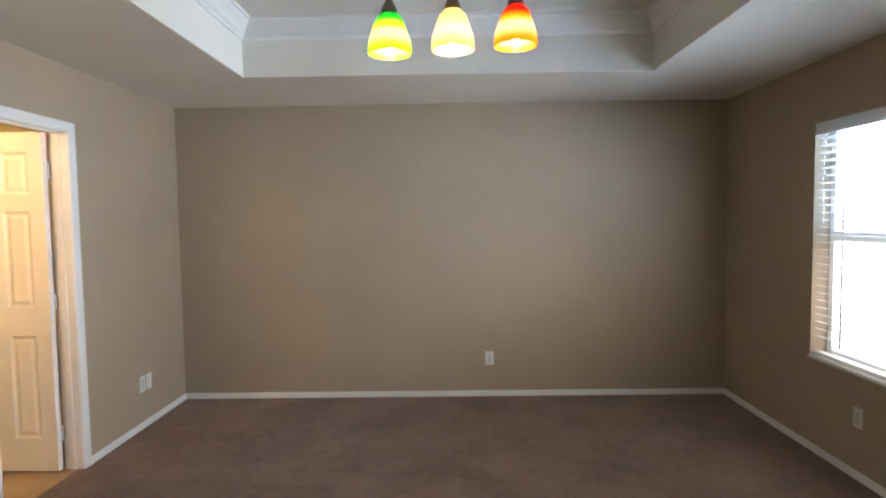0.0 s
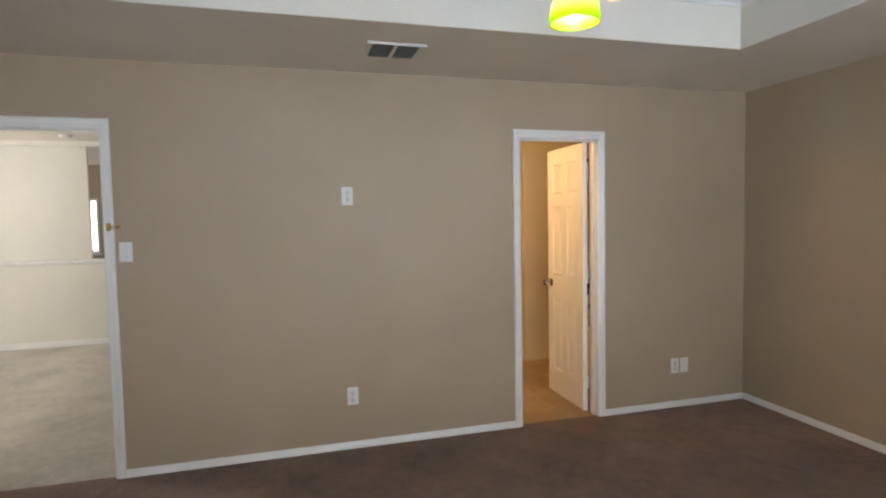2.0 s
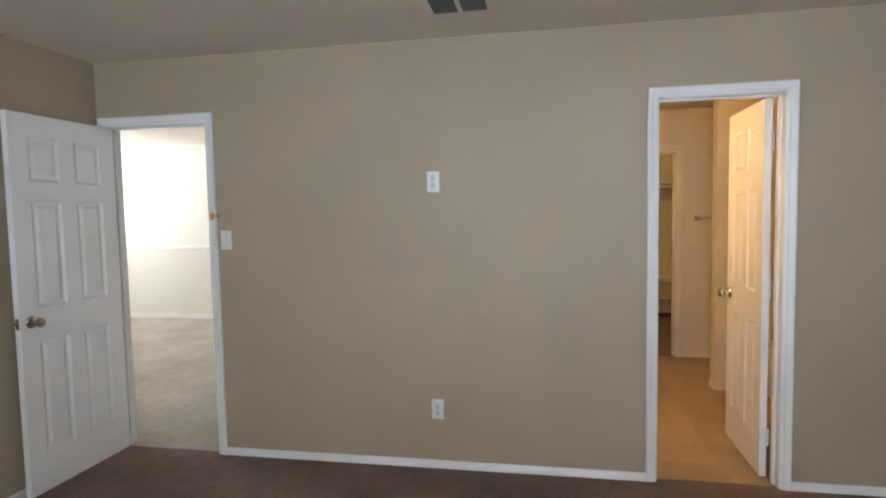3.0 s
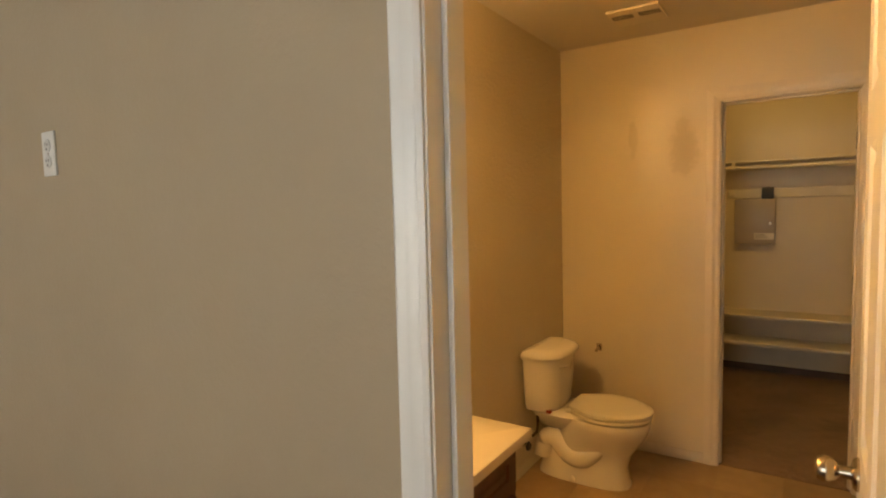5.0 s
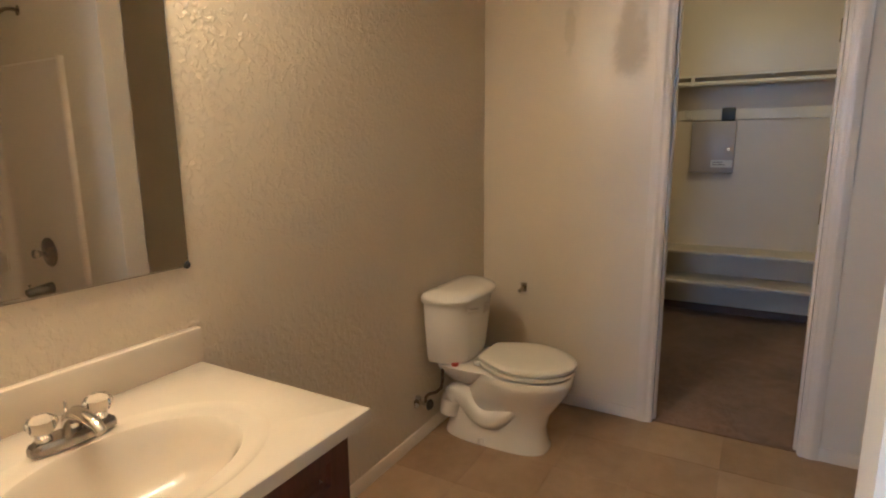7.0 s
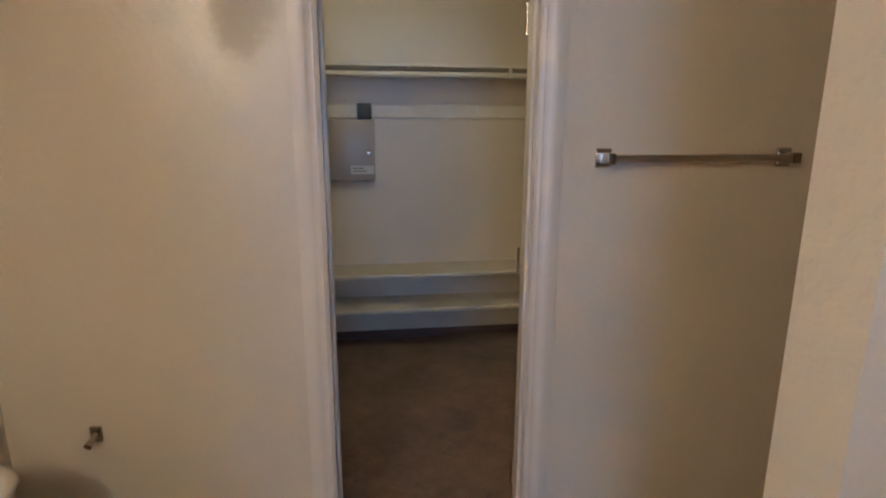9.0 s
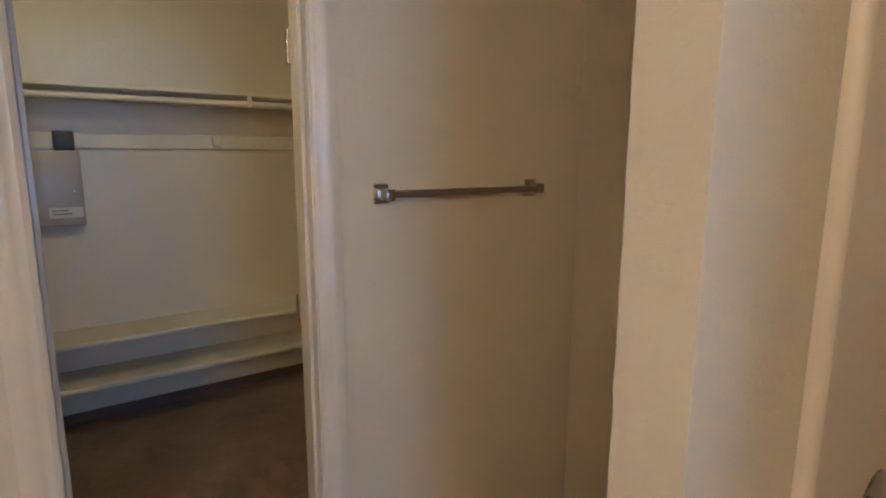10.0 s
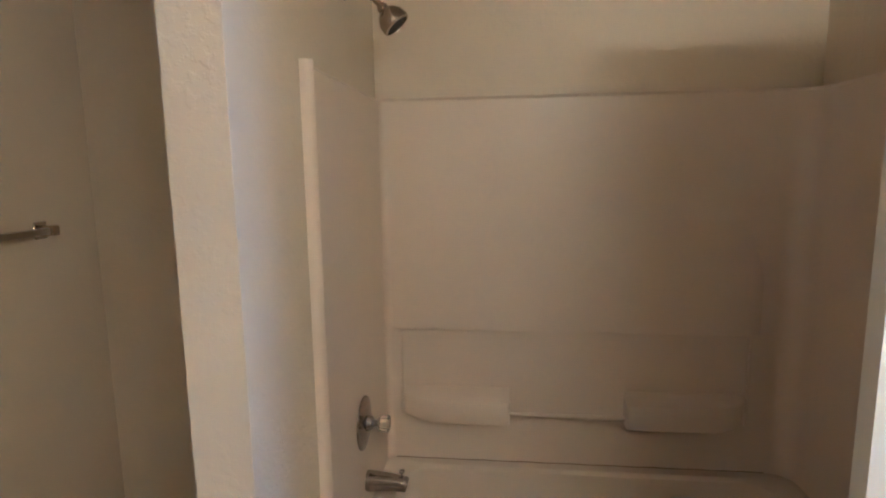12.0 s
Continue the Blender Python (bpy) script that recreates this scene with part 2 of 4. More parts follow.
# ---- mesh helpers ----
def add_box(bm, x0, y0, z0, x1, y1, z1, bev=0.0, seg=2):
    lo = (min(x0, x1), min(y0, y1), min(z0, z1))
    hi = (max(x0, x1), max(y0, y1), max(z0, z1))
    v = [bm.verts.new((hi[0] if i & 1 else lo[0], hi[1] if i & 2 else lo[1], hi[2] if i & 4 else lo[2])) for i in range(8)]
    fs = [bm.faces.new([v[i] for i in f]) for f in ((0, 2, 3, 1), (4, 5, 7, 6), (0, 1, 5, 4), (2, 6, 7, 3), (0, 4, 6, 2), (1, 3, 7, 5))]
    if bev:
        es = list({e for f in fs for e in f.edges})
        bmesh.ops.bevel(bm, geom=es, offset=bev, segments=seg, affect="EDGES", profile=0.5)
    return bm


def box(x0, y0, z0, x1, y1, z1, bev=0.0, seg=2):
    return add_box(bmesh.new(), x0, y0, z0, x1, y1, z1, bev, seg)


def add_lathe(bm, prof, n=28, m=None):
    """Turns (radius, z) pairs about z; m places the result."""
    rings = []
    for r, z in prof:
        if r < 1e-5:
            rings.append([bm.verts.new((0, 0, z))])
        else:
            rings.append([bm.verts.new((r * math.cos(2 * math.pi * i / n), r * math.sin(2 * math.pi * i / n), z)) for i in range(n)])
    for a, b in zip(rings, rings[1:]):
        for i in range(n):
            j = (i + 1) % n
            q = [a[i % len(a)], a[j % len(a)], b[j % len(b)], b[i % len(b)]]
            q = list(dict.fromkeys(q))
            if len(q) > 2:
                bm.faces.new(q)
    if m is not None:
        bmesh.ops.transform(bm, matrix=m, verts=[v for r in rings for v in r])
    return bm


def lathe(prof, n=28, m=None):
    return add_lathe(bmesh.new(), prof, n, m)


def add_loft(bm, rings, cap=True, closed=True):
    """Joins rings of points, each a list of the same length."""
    vs = [[bm.verts.new(c) for c in r] for r in rings]
    n = len(vs[0])
    for a, b in zip(vs, vs[1:]):
        for i in range(n if closed else n - 1):
            bm.faces.new((a[i], a[(i + 1) % n], b[(i + 1) % n], b[i]))
    if cap:
        bm.faces.new(list(reversed(vs[0])))
        bm.faces.new(vs[-1])
    return bm


def tube(points, r, n=12):
    """A pipe along points."""
    bm = bmesh.new()
    pts = [Vector(c) for c in points]
    rings = []
    up = Vector((0.13, 0.21, 0.97))
    for i, c in enumerate(pts):
        d = (pts[min(i + 1, len(pts) - 1)] - pts[max(i - 1, 0)]).normalized()
        if abs(d.dot(up)) > 0.95:
            up = Vector((0.97, 0.13, 0.21))
        a = d.cross(up).normalized()
        b = d.cross(a)
        rr = r[i] if isinstance(r, (list, tuple)) else r
        rings.append([c + rr * (math.cos(2 * math.pi * k / n) * a + math.sin(2 * math.pi * k / n) * b) for k in range(n)])
    return add_loft(bm, rings)


def finish(name, bm, material, smooth):
    bmesh.ops.recalc_face_normals(bm, faces=bm.faces)
    me = bpy.data.meshes.new(name)
    bm.to_mesh(me)
    bm.free()
    me.materials.append(material)
    if smooth:
        for f in me.polygons:
            f.use_smooth = True
        me.set_sharp_from_angle(angle=radians(38))
    return me


def part(name, bm, material, parent, label="", smooth=True):
    ob = new(name, finish(name, bm, material, smooth))
    ob.parent = parent
    return tagged(ob, label)


def thing(name, m, label, category, group="", kind=""):
    ob = new(name)
    ob.empty_display_size = 0.05
    ob.matrix_basis = m
    return tagged(ob, label, category, group, kind)


def piece(name, bm, material, label, category, smooth=True):
    """A part of the setting as one mesh in the world's axes."""
    ob = new(name, finish(name, bm, material, smooth))
    return tagged(ob, label, category, "", "structure")


def wall(name, axis, p0, p1, a0, a1, z0, z1, material, label, holes=()):
    """A wall between p0 and p1 across, running a0 to a1 along; holes as (a0, a1, z0, z1), sorted."""
    bm = bmesh.new()

    def slab(u0, u1, w0, w1):
        if u1 - u0 > 1e-4 and w1 - w0 > 1e-4:
            if axis == "x":
                add_box(bm, p0, u0, w0, p1, u1, w1)
            else:
                add_box(bm, u0, p0, w0, u1, p1, w1)
    at = a0
    for h0, h1, w0, w1 in sorted(holes):
        slab(at, h0, z0, z1)
        slab(h0, h1, z0, w0)
        slab(h0, h1, w1, z1)
        at = h1
    slab(at, a1, z0, z1)
    return piece(name, bm, material, label, "wall", False)


def baseboard(name, runs, material, label, height=0.046, thick=0.012):
    """runs: (x0, y0, x1, y1, nx, ny), the wall's foot line and the way out of the wall."""
    bm = bmesh.new()
    for x0, y0, x1, y1, nx, ny in runs:
        prof = [(0, 0), (thick, 0), (thick, height * 0.62), (thick * 0.72, height * 0.72), (thick * 0.66, height * 0.9), (thick * 0.3, height), (0, height)]
        add_loft(bm, [[(x + nx * o, y + ny * o, z) for o, z in prof] for x, y in ((x0, y0), (x1, y1))])
    return piece(name, bm, material, label, "baseboard")


def casing(name, axis, at, out, a0, a1, top, material, label, w=0.057):
    """Moulded casing round an opening a0..a1 wide and top high, on a wall face at `at`, standing out by `out` (+1 or -1)."""
    ob = thing(name, pose(0, 0, 0), label, "door trim", "", "structure")
    prof = [(0.004, 0), (0.004, 0.006), (0.014, 0.010), (0.018, 0.0085), (0.034, 0.013), (0.040, 0.0165), (0.052, 0.0165), (w, 0.012), (w, 0)]

    def put(u, z, o):
        return (at + out * o, u, z) if axis == "x" else (u, at + out * o, z)
    for side, u in ((-1, a0), (1, a1)):
        bm = add_loft(bmesh.new(), [[put(u + side * d, z if z == 0.0 else top + d, o) for d, o in prof] for z in (0.0, top)])
        part("casing_leg", bm, material, ob)
    bm = add_loft(bmesh.new(), [[put(u + s * d, top + d, o) for d, o in prof] for s, u in ((-1, a0), (1, a1))])
    part("casing_head", bm, material, ob)
    return ob


def jamb(name, axis, p0, p1, a0, a1, top, material, label, stop):
    """Liner boards of a doorway through a wall p0..p1, with a stop strip at `stop`."""
    ob = thing(name, pose(0, 0, 0), label, "door frame", "", "structure")
    t = 0.018

    def bx(u0, u1, z0, z1, q0=p0, q1=p1):
        return box(q0, u0, z0, q1, u1, z1, 0.0015, 1) if axis == "x" else box(u0, q0, z0, u1, q1, z1, 0.0015, 1)
    part("side_jamb", bx(a0 - t, a0, 0, top + t), material, ob)
    part("side_jamb", bx(a1, a1 + t, 0, top + t), material, ob)
    part("head_jamb", bx(a0, a1, top, top + t), material, ob)
    part("door_stop", bx(a0, a0 + 0.011, 0, top, stop - 0.016, stop + 0.016), material, ob)
    part("door_stop", bx(a1 - 0.011, a1, 0, top, stop - 0.016, stop + 0.016), material, ob)
    part("door_stop", bx(a0 + 0.011, a1 - 0.011, top - 0.011, top, stop - 0.016, stop + 0.016), material, ob)
    return ob


# ---- plan ----
H = 2.43
BX1, BY0 = 4.53, -5.24            # bedroom: x 0..BX1, y BY0..0
WX = -2.68                        # bathroom's far wall
SY, NY = -2.738, -0.04            # bathroom's mirror wall, tub wall
CX = -4.80                        # closet's back wall
BD0, BD1 = -1.915, -1.312         # bathroom doorway
ED0, ED1 = -5.172, -4.504         # entry doorway
CD0, CD1 = -1.832, -1.234         # closet doorway
DH = 2.038
CH = 2.010                         # closet doorway
J = 0.018

# ---- bedroom shell ----
wall("wall_west", "x", -0.110, 0.0, BY0, 0.0, 0, 2.6, M["bed_wall"], "tan painted drywall with two doorways",
     [(ED0 - J, ED1 + J, -0.01, DH + J), (BD0 - J, BD1 + J, -0.01, DH + J)])
wall("wall_north", "y", 0.0, 0.12, -0.12, BX1 + 0.16, 0, 2.9, M["bed_wall"], "plain tan painted bedroom wall")
WN, WS, WZ0, WZ1 = -1.09, -3.95, 0.60, 2.05
wall("wall_east", "x", BX1, BX1 + 0.16, BY0, 0.0, 0, 2.9, M["bed_wall"], "tan painted wall with a wide window",
     [(WS, WN, WZ0, WZ1)])
wall("wall_south", "y", BY0 - 0.12, BY0, -0.12, BX1 + 0.16, 0, 2.9, M["bed_wall"], "plain tan painted wall behind the entry door")
piece("floor_bedroom", box(-0.03, BY0, -0.06, BX1, 0, 0), M["carpet"], "brown cut-pile carpet with worn darker patches", "carpet", False)

TX0, TX1, TY0, TY1, TZ = 0.922, 3.585, -4.44, -0.938, 2.79
bm = bmesh.new()
add_box(bm, 0.0, BY0, H, TX0, 0.0, H + 0.1)
add_box(bm, TX1, BY0, H, BX1, 0.0, H + 0.1)
add_box(bm, TX0, BY0, H, TX1, TY0, H + 0.1)
add_box(bm, TX0, TY1, H, TX1, 0.0, H + 0.1)
piece("ceiling_soffit", bm, M["ceiling"], "lower painted ceiling round a raised tray", "ceiling", False)
bm = bmesh.new()
add_box(bm, TX0 - 0.05, TY0 - 0.05, H + 0.1, TX0, TY1 + 0.05, TZ)
add_box(bm, TX1, TY0 - 0.05, H + 0.1, TX1 + 0.05, TY1 + 0.05, TZ)
add_box(bm, TX0, TY0 - 0.05, H + 0.1, TX1, TY0, TZ)
add_box(bm, TX0, TY1, H + 0.1, TX1, TY1 + 0.05, TZ)
add_box(bm, TX0 - 0.05, TY0 - 0.05, TZ, TX1 + 0.05, TY1 + 0.05, TZ + 0.1)
add_box(bm, TX0 - 0.004, TY0, H + 0.002, TX0 + 0.003, TY1, H + 0.1)
add_box(bm, TX1 - 0.003, TY0, H + 0.002, TX1 + 0.004, TY1, H + 0.1)
add_box(bm, TX0 + 0.003, TY1 - 0.003, H + 0.002, TX1 - 0.003, TY1 + 0.004, H + 0.1)
add_box(bm, TX0 + 0.003, TY0 - 0.004, H + 0.002, TX1 - 0.003, TY0 + 0.003, H + 0.1)
piece("ceiling_tray", bm, M["tray"], "raised off-white ceiling tray", "ceiling", False)


def ring_trim(name, x0, y0, x1, y1, prof, material, label):
    """A moulding round the inside of a rectangle; prof: (inset, z) pairs."""
    bm = bmesh.new()
    loops = [[bm.verts.new(c) for c in ((x0 + o, y0 + o, z), (x1 - o, y0 + o, z), (x1 - o, y1 - o, z), (x0 + o, y1 - o, z))] for o, z in prof]
    for a, b in zip(loops, loops[1:] + loops[:1]):
        for i in range(4):
            bm.faces.new((a[i], a[(i + 1) % 4], b[(i + 1) % 4], b[i]))
    return piece(name, bm, material, label, "crown moulding")


ring_trim("trim_crown", TX0, TY0, TX1, TY1,
          [(0.0, TZ - 0.125), (0.010, TZ - 0.125), (0.014, TZ - 0.105), (0.024, TZ - 0.098), (0.034, TZ - 0.075), (0.056, TZ - 0.045),
           (0.070, TZ - 0.034), (0.074, TZ - 0.018), (0.086, TZ - 0.014), (0.088, TZ - 0.001), (0.0, TZ - 0.001)],
          M["trim"], "white crown moulding inside the ceiling tray")
baseboard("baseboard_bedroom", [(0, 0, BX1, 0, 0, -1), (BX1, 0, BX1, BY0, -1, 0), (BX1, BY0, 0, BY0, 0, 1),
                                (0, ED1 + 0.058, 0, BD0 - 0.058, 1, 0), (0, BD1 + 0.058, 0, 0, 1, 0)], M["trim"], "white moulded baseboard")

# ---- doorways ----
casing("trim_bath_door", "x", 0.0, 1, BD0, BD1, DH, M["trim"], "white moulded casing round the bathroom doorway")
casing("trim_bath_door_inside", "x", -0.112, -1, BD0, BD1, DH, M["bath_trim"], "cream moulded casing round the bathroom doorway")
jamb("door_frame_bath", "x", -0.112, 0.0, BD0, BD1, DH, M["trim"], "white painted bathroom door frame", -0.06)
casing("trim_entry_door", "x", 0.0, 1, ED0, ED1, DH, M["trim"], "white moulded casing round the entry doorway")
casing("trim_entry_door_outside", "x", -0.110, -1, ED0, ED1, DH, M["trim"], "white casing on the living room side")
jamb("door_frame_entry", "x", -0.110, 0.0, ED0, ED1, DH, M["trim"], "white painted entry door frame", -0.06)
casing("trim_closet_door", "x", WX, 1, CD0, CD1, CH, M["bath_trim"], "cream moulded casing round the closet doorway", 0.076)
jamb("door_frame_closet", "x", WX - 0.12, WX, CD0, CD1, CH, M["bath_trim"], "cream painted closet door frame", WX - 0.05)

# ---- bathroom shell ----
PX0, PX1, PY = -1.770, -1.652, -1.151
wall("wall_bath_south", "y", SY - 0.12, SY, CX - 0.12, -0.110, 0, 2.6, M["bath_wall"], "textured cream bathroom wall behind the mirror")
wall("wall_bath_west", "x", WX - 0.12, WX, SY, NY, 0, 2.6, M["bath_wall_patched"], "cream bathroom wall with dull filler patches",
     [(CD0 - J, CD1 + J, -0.01, CH + J)])
wall("wall_bath_north", "y", NY, 0.12, CX - 0.12, -0.110, 0, 2.6, M["bath_wall_smooth"], "cream bathroom wall behind the tub")
wall("wall_niche", "y", -0.20, NY, WX, PX0, 0, 2.6, M["bath_wall_smooth"], "cream back wall of a shallow alcove")
wall("wall_partition", "x", PX0, PX1, PY, NY, 0, 2.6, M["bath_wall_smooth"], "textured cream partition at the end of the tub")
wall("wall_bath_east", "x", -0.114, -0.110, SY, BD0 - J - 0.001, 0, 2.6, M["bath_wall_smooth"], "cream bathroom wall beside the vanity")
wall("wall_bath_east_tub", "x", -0.124, -0.110, BD1 + 0.062, NY, 0, 2.6, M["bath_wall_smooth"], "cream bathroom wall beside the tub")
wall("wall_bath_east_door", "x", -0.114, -0.110, BD1 + J + 0.001, BD1 + 0.062, 0, 2.6, M["bath_wall_smooth"], "narrow cream wall strip beside the door")
wall("wall_bath_east_head", "x", -0.114, -0.110, BD0 - J, BD1 + J, DH + J + 0.001, 2.6, M["bath_wall_smooth"], "cream wall over the bathroom door")
piece("ceiling_bath", box(CX - 0.12, SY - 0.12, H, -0.110, 0.12, H + 0.1), M["ceiling"], "painted bathroom and closet ceiling", "ceiling", False)
floor_bath = piece("floor_bath", box(WX - 0.02, SY, -0.06, -0.03, NY, -0.0025), M["grout"], "tan vinyl tile floor with faint joints", "tile floor", False)
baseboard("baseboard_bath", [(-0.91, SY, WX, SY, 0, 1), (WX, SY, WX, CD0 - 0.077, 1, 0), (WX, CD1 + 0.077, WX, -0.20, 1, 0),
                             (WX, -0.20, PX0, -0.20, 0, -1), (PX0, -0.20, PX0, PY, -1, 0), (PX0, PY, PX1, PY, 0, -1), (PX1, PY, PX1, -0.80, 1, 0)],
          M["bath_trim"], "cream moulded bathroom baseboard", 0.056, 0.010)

# ---- closet shell ----
wall("wall_closet_west", "x", CX - 0.12, CX, SY, NY, 0, 2.6, M["bath_wall_smooth"], "cream closet wall behind the shelves")
piece("floor_closet", box(CX, SY, -0.06, WX - 0.02, NY, 0.004), M["carpet"], "dark brown closet carpet", "carpet", False)
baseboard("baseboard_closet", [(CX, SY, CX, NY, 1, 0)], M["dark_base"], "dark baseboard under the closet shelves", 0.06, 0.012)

# ---- living room seen through the entry doorway ----
LX, LZ = -4.20, 2.52
LEDGE = 1.04
piece("floor_living", box(-8.2, -10.6, -0.06, -0.03, SY - 0.12, -0.001), M["carpet_living"], "sunlit beige living room carpet", "carpet", False)
piece("ceiling_living", box(-8.2, -10.6, LZ, -0.12, SY - 0.12, LZ + 0.1), M["ceiling"], "painted living room ceiling", "ceiling", False)
wall("wall_living_half", "x", LX - 0.16, LX, -10.6, -3.2, 0, LEDGE, M["living_wall"], "cream half wall under a white ledge")
wall("wall_living_niche", "x", LX - 0.16, LX - 0.10, -10.6, -5.87, LEDGE, LZ, M["living_wall"], "cream wall above the ledge")
wall("wall_living_post", "x", LX - 0.10, LX - 0.062, -7.10, -7.01, LEDGE + 0.02, 2.46, M["living_wall"], "slim cream post above the ledge")
piece("wall_living_header", box(LX - 0.16, -10.6, 2.46, LX, -3.2, LZ), M["living_wall"], "cream header over the ledge", "wall", False)
piece("trim_ledge", box(LX - 0.10, -10.6, LEDGE - 0.022, LX + 0.022, -3.2, LEDGE + 0.028, 0.006), M["trim"], "white ledge on the half wall", "ledge")
wall("wall_living_south", "y", -10.72, -10.6, -8.2, -0.12, 0, 2.7, M["living_wall"], "cream living room wall with a wide window",
     [(-5.1, -1.7, 0.72, 2.36)])
wall("wall_living_north", "y", SY - 0.14, SY - 0.12, -8.2, -0.12, 0, 2.6, M["living_wall"], "cream living room wall")
wall("wall_living_east", "x", -0.12, 0.0, -10.6, BY0 - 0.12, 0, 2.7, M["living_wall"], "cream living room wall")
wall("wall_den", "x", -7.4, -7.28, -10.6, SY - 0.12, 0, 2.7, M["bed_wall"], "tan wall of the room beyond the ledge", [(-7.02, -6.64, 1.0, 1.95)])
baseboard("baseboard_living", [(LX, -10.6, LX, -3.2, 1, 0), (-0.12, -10.6, -8.2, -10.6, 0, 1)], M["trim"], "white living room baseboard", 0.07)


# ---- doors ----
def panel_door(name, m, w, h, label):
    """A six-panel leaf, hinge at the local origin, running along +x, thick along +y (0..0.035)."""
    ob = thing(name, m, label, "door", "", "structure")
    t, st, mid = 0.035, 0.105 * w / 0.68, 0.10 * w / 0.68
    rails = [(0.0, 0.20), (0.82, 0.99), (1.56, 1.66), (h - 0.115, h)]
    bm = bmesh.new()
    add_box(bm, 0, 0, 0, st, t, h)
    add_box(bm, w - st, 0, 0, w, t, h)
    c0, c1 = w / 2 - mid / 2, w / 2 + mid / 2
    for z0, z1 in rails:
        add_box(bm, st, 0, z0, w - st, t, z1)
    for (a, z0), (z1, b) in zip(rails, rails[1:]):
        add_box(bm, c0, 0, z0, c1, t, z1)
    body = part("leaf", bm, M["door"], ob, "", False)
    for (a, z0), (z1, b) in zip(rails, rails[1:]):
        for x0, x1 in ((st, c0), (c1, w - st)):
            bm = bmesh.new()
            for side in (0, 1):
                def pt(x, z, d):
                    return (x, t - d if side else d, z)
                rings = []
                for inset, d in ((0.0, 0.0005), (0.012, 0.008), (0.022, 0.009), (0.040, 0.003), (0.046, 0.0025)):
                    rings.append([pt(x0 + inset, z0 + inset, d), pt(x1 - inset, z0 + inset, d), pt(x1 - inset, z1 - inset, d), pt(x0 + inset, z1 - inset, d)])
                vs = [[bm.verts.new(c) for c in r] for r in rings]
                for r0, r1 in zip(vs, vs[1:]):
                    for i in range(4):
                        bm.faces.new((r0[i], r0[(i + 1) % 4], r1[(i + 1) % 4], r1[i]))
                bm.faces.new(vs[-1])
            part("panel", bm, M["door"], body, "", False)
    kz, kx = 0.925, w - 0.062
    for side, s in ((-1, 0.0), (1, t)):
        turn = pose(kx, s, kz, 90 if side < 0 else -90, 0, 0)
        bm = lathe([(0, 0), (0.033, 0), (0.033, 0.004), (0.028, 0.010), (0.013, 0.013), (0.011, 0.032), (0.019, 0.038), (0.0255, 0.048), (0.0265, 0.058), (0.022, 0.068), (0.012, 0.072), (0, 0.0725)], 24, turn)
        part("door_knob", bm, M["nickel"], ob, "worn nickel door knob")
    part("latch_plate", box(w - 0.001, 0.006, kz - 0.028, w + 0.0015, t - 0.006, kz + 0.028), M["nickel"], ob)
    part("latch_bolt", box(w + 0.0015, 0.011, kz - 0.008, w + 0.010, t - 0.011, kz + 0.008, 0.002), M["nickel"], ob)
    for z in (0.22, 1.02, 1.80):
        bm = box(-0.002, 0.002, z - 0.045, 0.0005, t - 0.001, z + 0.045)
        add_lathe(bm, [(0, -0.046), (0.0065, -0.046), (0.0065, 0.046), (0, 0.046)], 10, pose(-0.004, -0.004, z))
        part("hinge", bm, M["trim"], ob, "painted butt hinge")
    return ob


panel_door("door_bath", pose(-0.112, -1.332, 0.012, 0, 0, 178.8), 0.597, 2.02, "white six-panel bathroom door standing open")
panel_door("door_entry", pose(0.004, -5.132, 0.014, 0, 0, -2.0) @ pose(0, -0.035, 0), 0.672, 2.015, "white six-panel entry door standing open")

# brass swing guard on the entry casing
ob = thing("door_guard", pose(0.0165, -4.471, 1.478), "brass swing-bar door guard on the white casing", "door guard")
part("base_plate", box(0, -0.012, -0.022, 0.004, 0.012, 0.022, 0.001, 1), M["brass"], ob)
part("hinge_pin", lathe([(0, -0.02), (0.005, -0.02), (0.005, 0.02), (0, 0.02)], 10, pose(0.008, 0.004, 0)), M["brass"], ob)
part("swing_bar", tube([(0.010, 0.0, 0.006), (0.012, 0.03, 0.006), (0.014, 0.058, 0.004), (0.022, 0.064, 0.0)], 0.0035, 8), M["brass"], ob)
part("swing_bar", tube([(0.010, 0.0, -0.006), (0.012, 0.03, -0.006), (0.014, 0.058, -0.004), (0.022, 0.064, 0.0)], 0.0035, 8), M["brass"], ob)


